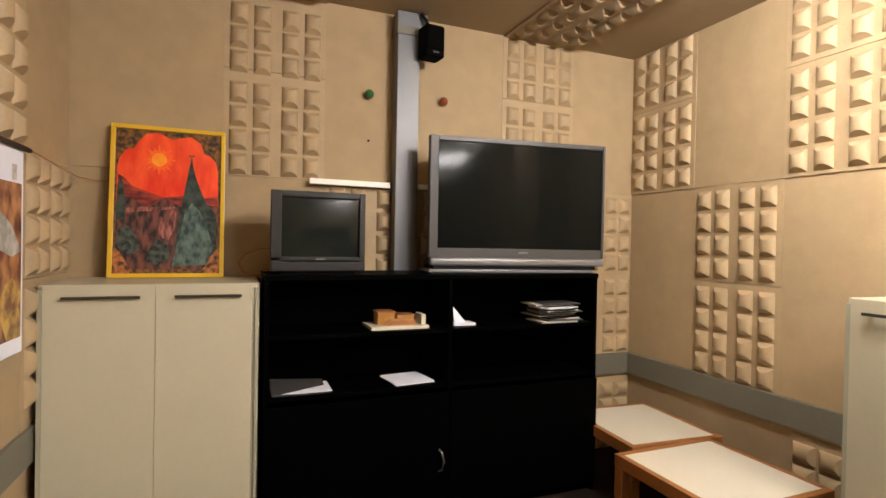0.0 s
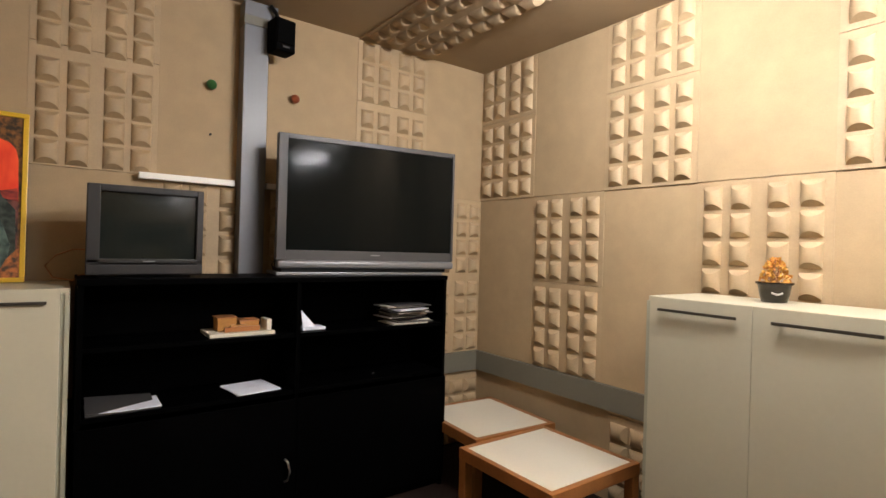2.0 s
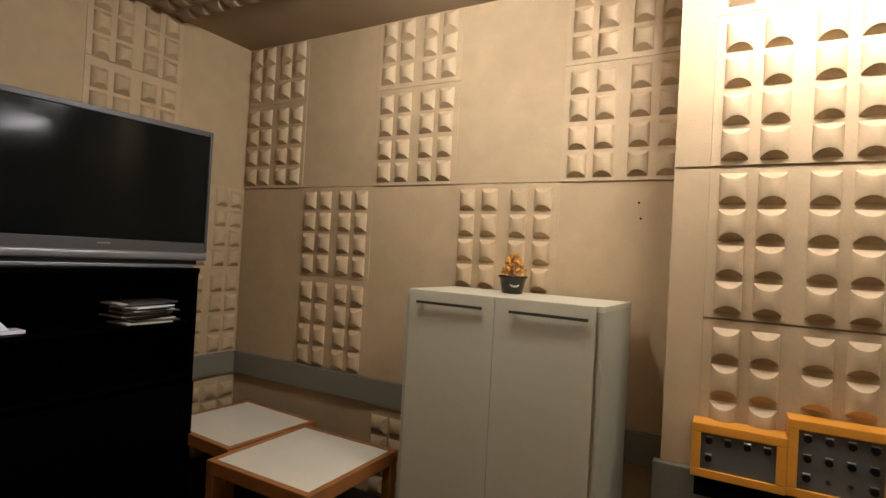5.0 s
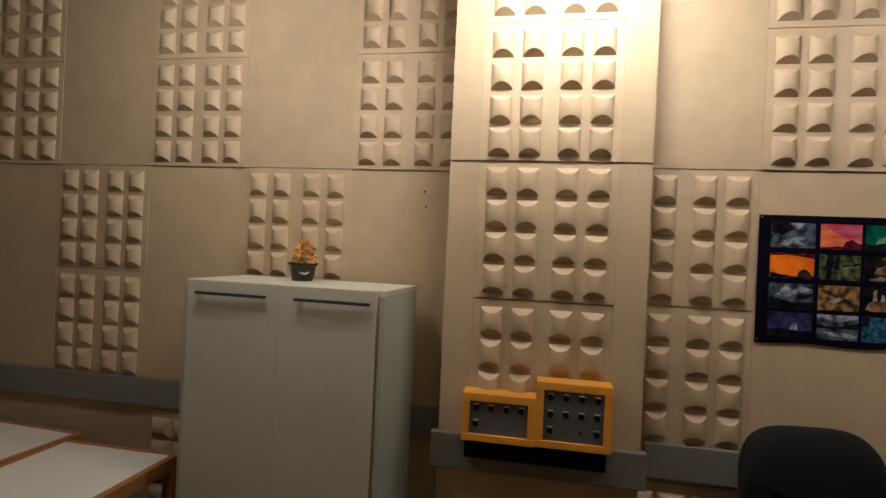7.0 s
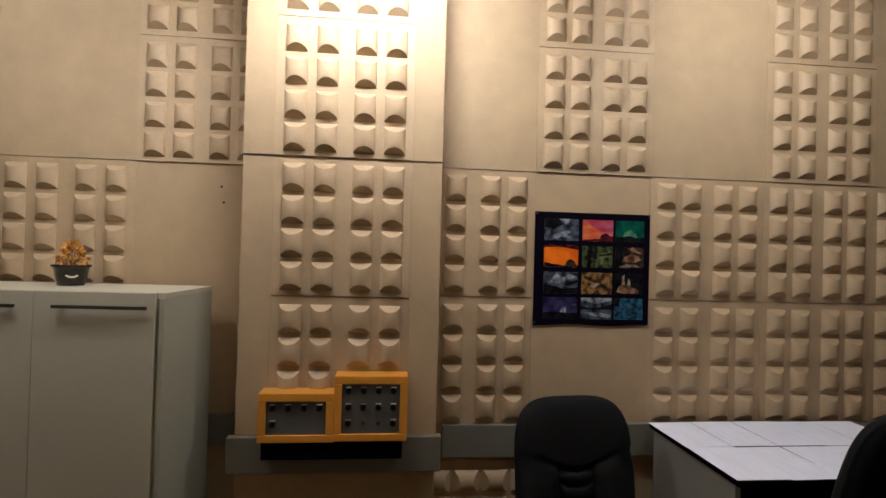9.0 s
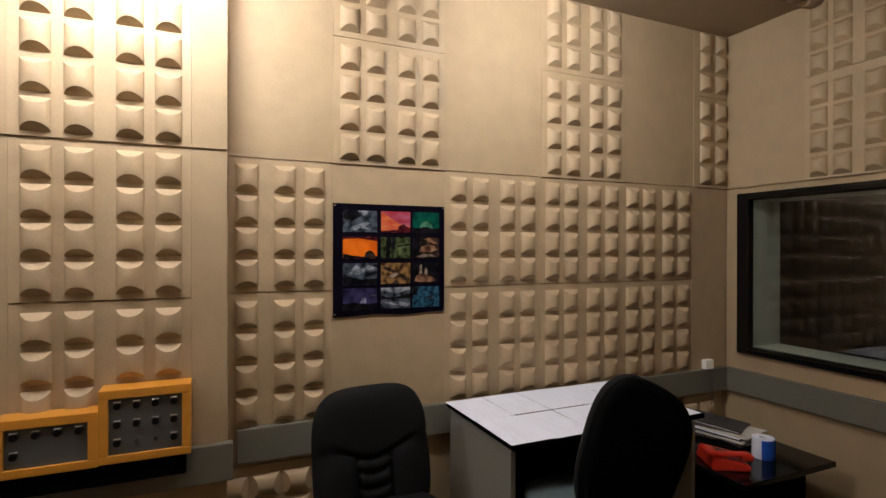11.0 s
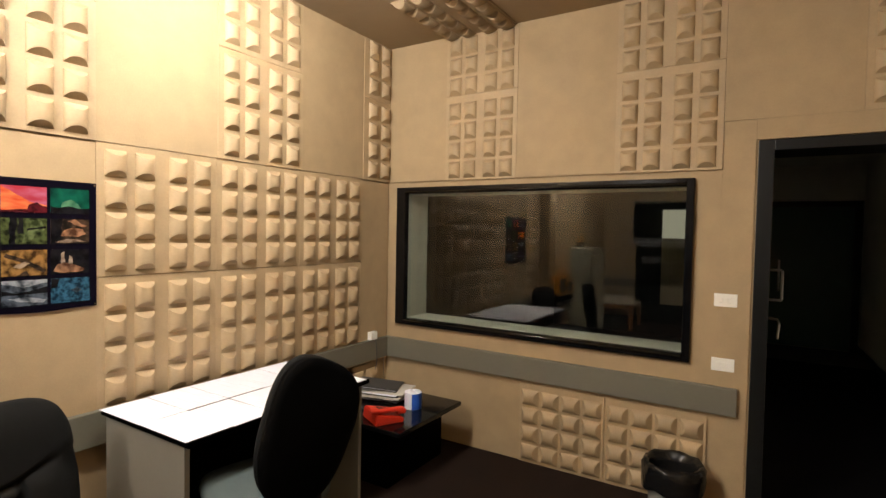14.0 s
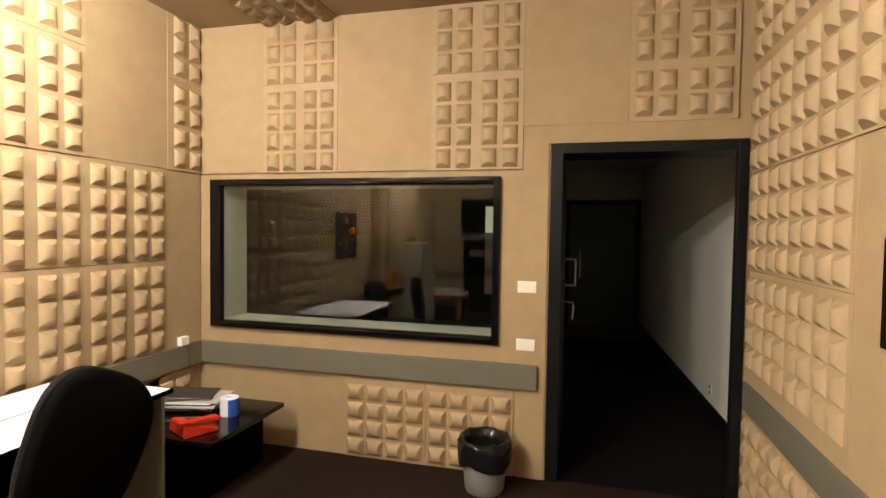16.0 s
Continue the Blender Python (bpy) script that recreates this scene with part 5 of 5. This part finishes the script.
# waste bin
wbn = thing("waste_bin", pose(0.585, -3.385, 0), "grey plastic waste bin with a black bag liner", "bin")
part("bucket", lathe([(0.0, 0.002), (0.112, 0.0), (0.118, 0.01), (0.140, 0.275), (0.134, 0.275), (0.112, 0.015), (0.0, 0.012)], 32), BIN, wbn, smooth=True)
bg = bmesh.new()
nseg = 44
rings = []
for k, (r, z) in enumerate(((0.100, 0.06), (0.120, 0.26), (0.128, 0.315), (0.150, 0.325), (0.163, 0.300), (0.164, 0.245), (0.158, 0.185))):
    ring = []
    for i in range(nseg):
        a = 2 * math.pi * i / nseg
        w_ = 0.5 + 0.5 * math.sin(3 * a + 1.2) if k == 6 else 0
        rr_ = r + (0.004 * math.sin(11 * a + k) + 0.003 * math.sin(23 * a + 2 * k) if k > 1 else 0)
        ring.append(bg.verts.new((rr_ * math.cos(a), rr_ * math.sin(a), z - 0.035 * w_ + (0.004 * math.sin(7 * a) if k > 1 else 0))))
    rings.append(ring)
for a, b in zip(rings, rings[1:]):
    for i in range(nseg):
        bg.faces.new((a[i], a[(i + 1) % nseg], b[(i + 1) % nseg], b[i]))
bg.faces.new(rings[0])
part("bag", bg, BAG, wbn, "black plastic bag folded over the rim", smooth=True)


# switches and sockets
def switch(x, z, label):
    s = thing("light_switch", pose(x, S + 0.003, z), label, "switch", "wall switches")
    part("plate", nbox(-0.058, 0.058, 0, 0.010, -0.037, 0.037, bev=0.003), SWITCH, s)
    for i in range(3):
        part("rocker", nbox(-0.034 + i * 0.024, -0.014 + i * 0.024, 0.010, 0.014, -0.015, 0.015, bev=0.002, seg=1), SWITCH, s)


switch(0.371, 1.215, "ivory wall switch plate between window and door")
switch(0.374, 0.850, "lower ivory wall switch plate between window and door")
so = thing("socket_box", pose(ES - 0.012, -3.385, 0.728, 0, 0, 90), "small white socket box on the trunking", "socket")
part("case", nbox(-0.036, 0.036, 0.0, 0.04, 0, 0.062, bev=0.005), SWITCH, so)
part("socket", ncyl(0, 0, 0, 0.002, 0.014, 0.014, 14), SWITCH, so, m=pose(0, 0.0395, 0.032, -90))
so = thing("socket_plate", pose(-1.080, -5.24, 0.21, 0, 0, -88.1), "white wall socket near the corridor floor", "socket")
part("plate", nbox(-0.04, 0.04, 0, 0.008, -0.06, 0.06, bev=0.002), SWITCH, so)
part("socket", ncyl(0, 0, 0, 0.003, 0.015, 0.015, 12), DKGREY, so, m=pose(0, 0.008, 0.025, -90))
part("socket", ncyl(0, 0, 0, 0.003, 0.015, 0.015, 12), DKGREY, so, m=pose(0, 0.008, -0.025, -90))

# handles of the doors in the corridor
STEEL = mat("satin_steel", (0.72, 0.72, 0.70), 0.35, 0.5, var=0.04)
part("handle", tube([(0.165, -4.70, 1.34), (0.085, -4.70, 1.34), (0.082, -4.70, 1.335), (0.082, -4.70, 1.13), (0.085, -4.70, 1.125), (0.165, -4.70, 1.125)], 0.009), STEEL, leaf, "satin steel pull handle", smooth=True)
part("handle", tube([(0.165, -4.70, 0.99), (0.10, -4.70, 0.985), (0.09, -4.69, 0.95), (0.10, -4.63, 0.86)], 0.009), STEEL, leaf, "satin steel lever handle", smooth=True)
part("handle", tube([(0.02, CY + 0.03, 1.24), (0.02, CY + 0.08, 1.24), (0.02, CY + 0.08, 0.80), (0.02, CY + 0.03, 0.80)], 0.014), STEEL, d2, "satin steel pull handle", smooth=True)
solid("threshold", nbox(CX0 + 0.02, CX1, CY + 0.06, CY + 1.1, -0.0015, 0.006, bev=0.002), mat("grey_mat", (0.10, 0.09, 0.085), 0.9, var=0.15, fine=200), "grey floor mat before the end door", "mat")
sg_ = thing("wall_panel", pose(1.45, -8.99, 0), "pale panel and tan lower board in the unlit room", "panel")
# upper pane is no lamp: its brightness is added as emission
part("upper", nbox(-0.28, 0.12, 0, 0.02, 1.53, 1.97, bev=0.002), glow("pale_pane_glow", (0.60, 0.57, 0.42), 0.4), sg_, "pale pane, its brightness added as its own glow")
part("lower", nbox(-0.28, 0.12, 0, 0.02, 0.5, 1.525, bev=0.002), mat("tan_board", (0.4, 0.3, 0.18), 0.7), sg_)
cab = thing("cable", pose(0, 0, 0), "thin grey cable hanging from the socket box", "cable")
part("wire", tube([(ES - 0.05, -3.40, 0.73), (ES - 0.055, -3.41, 0.66), (ES - 0.05, -3.42, 0.55), (ES - 0.03, -3.42, 0.48), (ES - 0.06, -3.40, 0.40), (ES - 0.12, -3.36, 0.392)], 0.003, 6), DKGREY, cab, smooth=True)
cab = thing("cable", pose(0, 0, 0), "thin dark cable hanging in the corner", "cable")
part("wire", tube([(ES - 0.03, -3.50, 0.73), (ES - 0.04, -3.51, 0.60), (ES - 0.045, -3.52, 0.40), (ES - 0.045, -3.53, 0.02)], 0.002, 6), DKGREY, cab, smooth=True)
for y, z in ((0.679, 1.839), (0.667, 1.761)):
    sc = thing("screw", pose(EN - 0.010, y, z, 0, 0, 90), "tiny dark screw head in the wall board", "screw", "screws in the wall")
    part("head", ncyl(0, 0, 0, 0.003, 0.006, 0.005, 10), BLACKPL, sc, m=pose(0, 0, 0, -90))
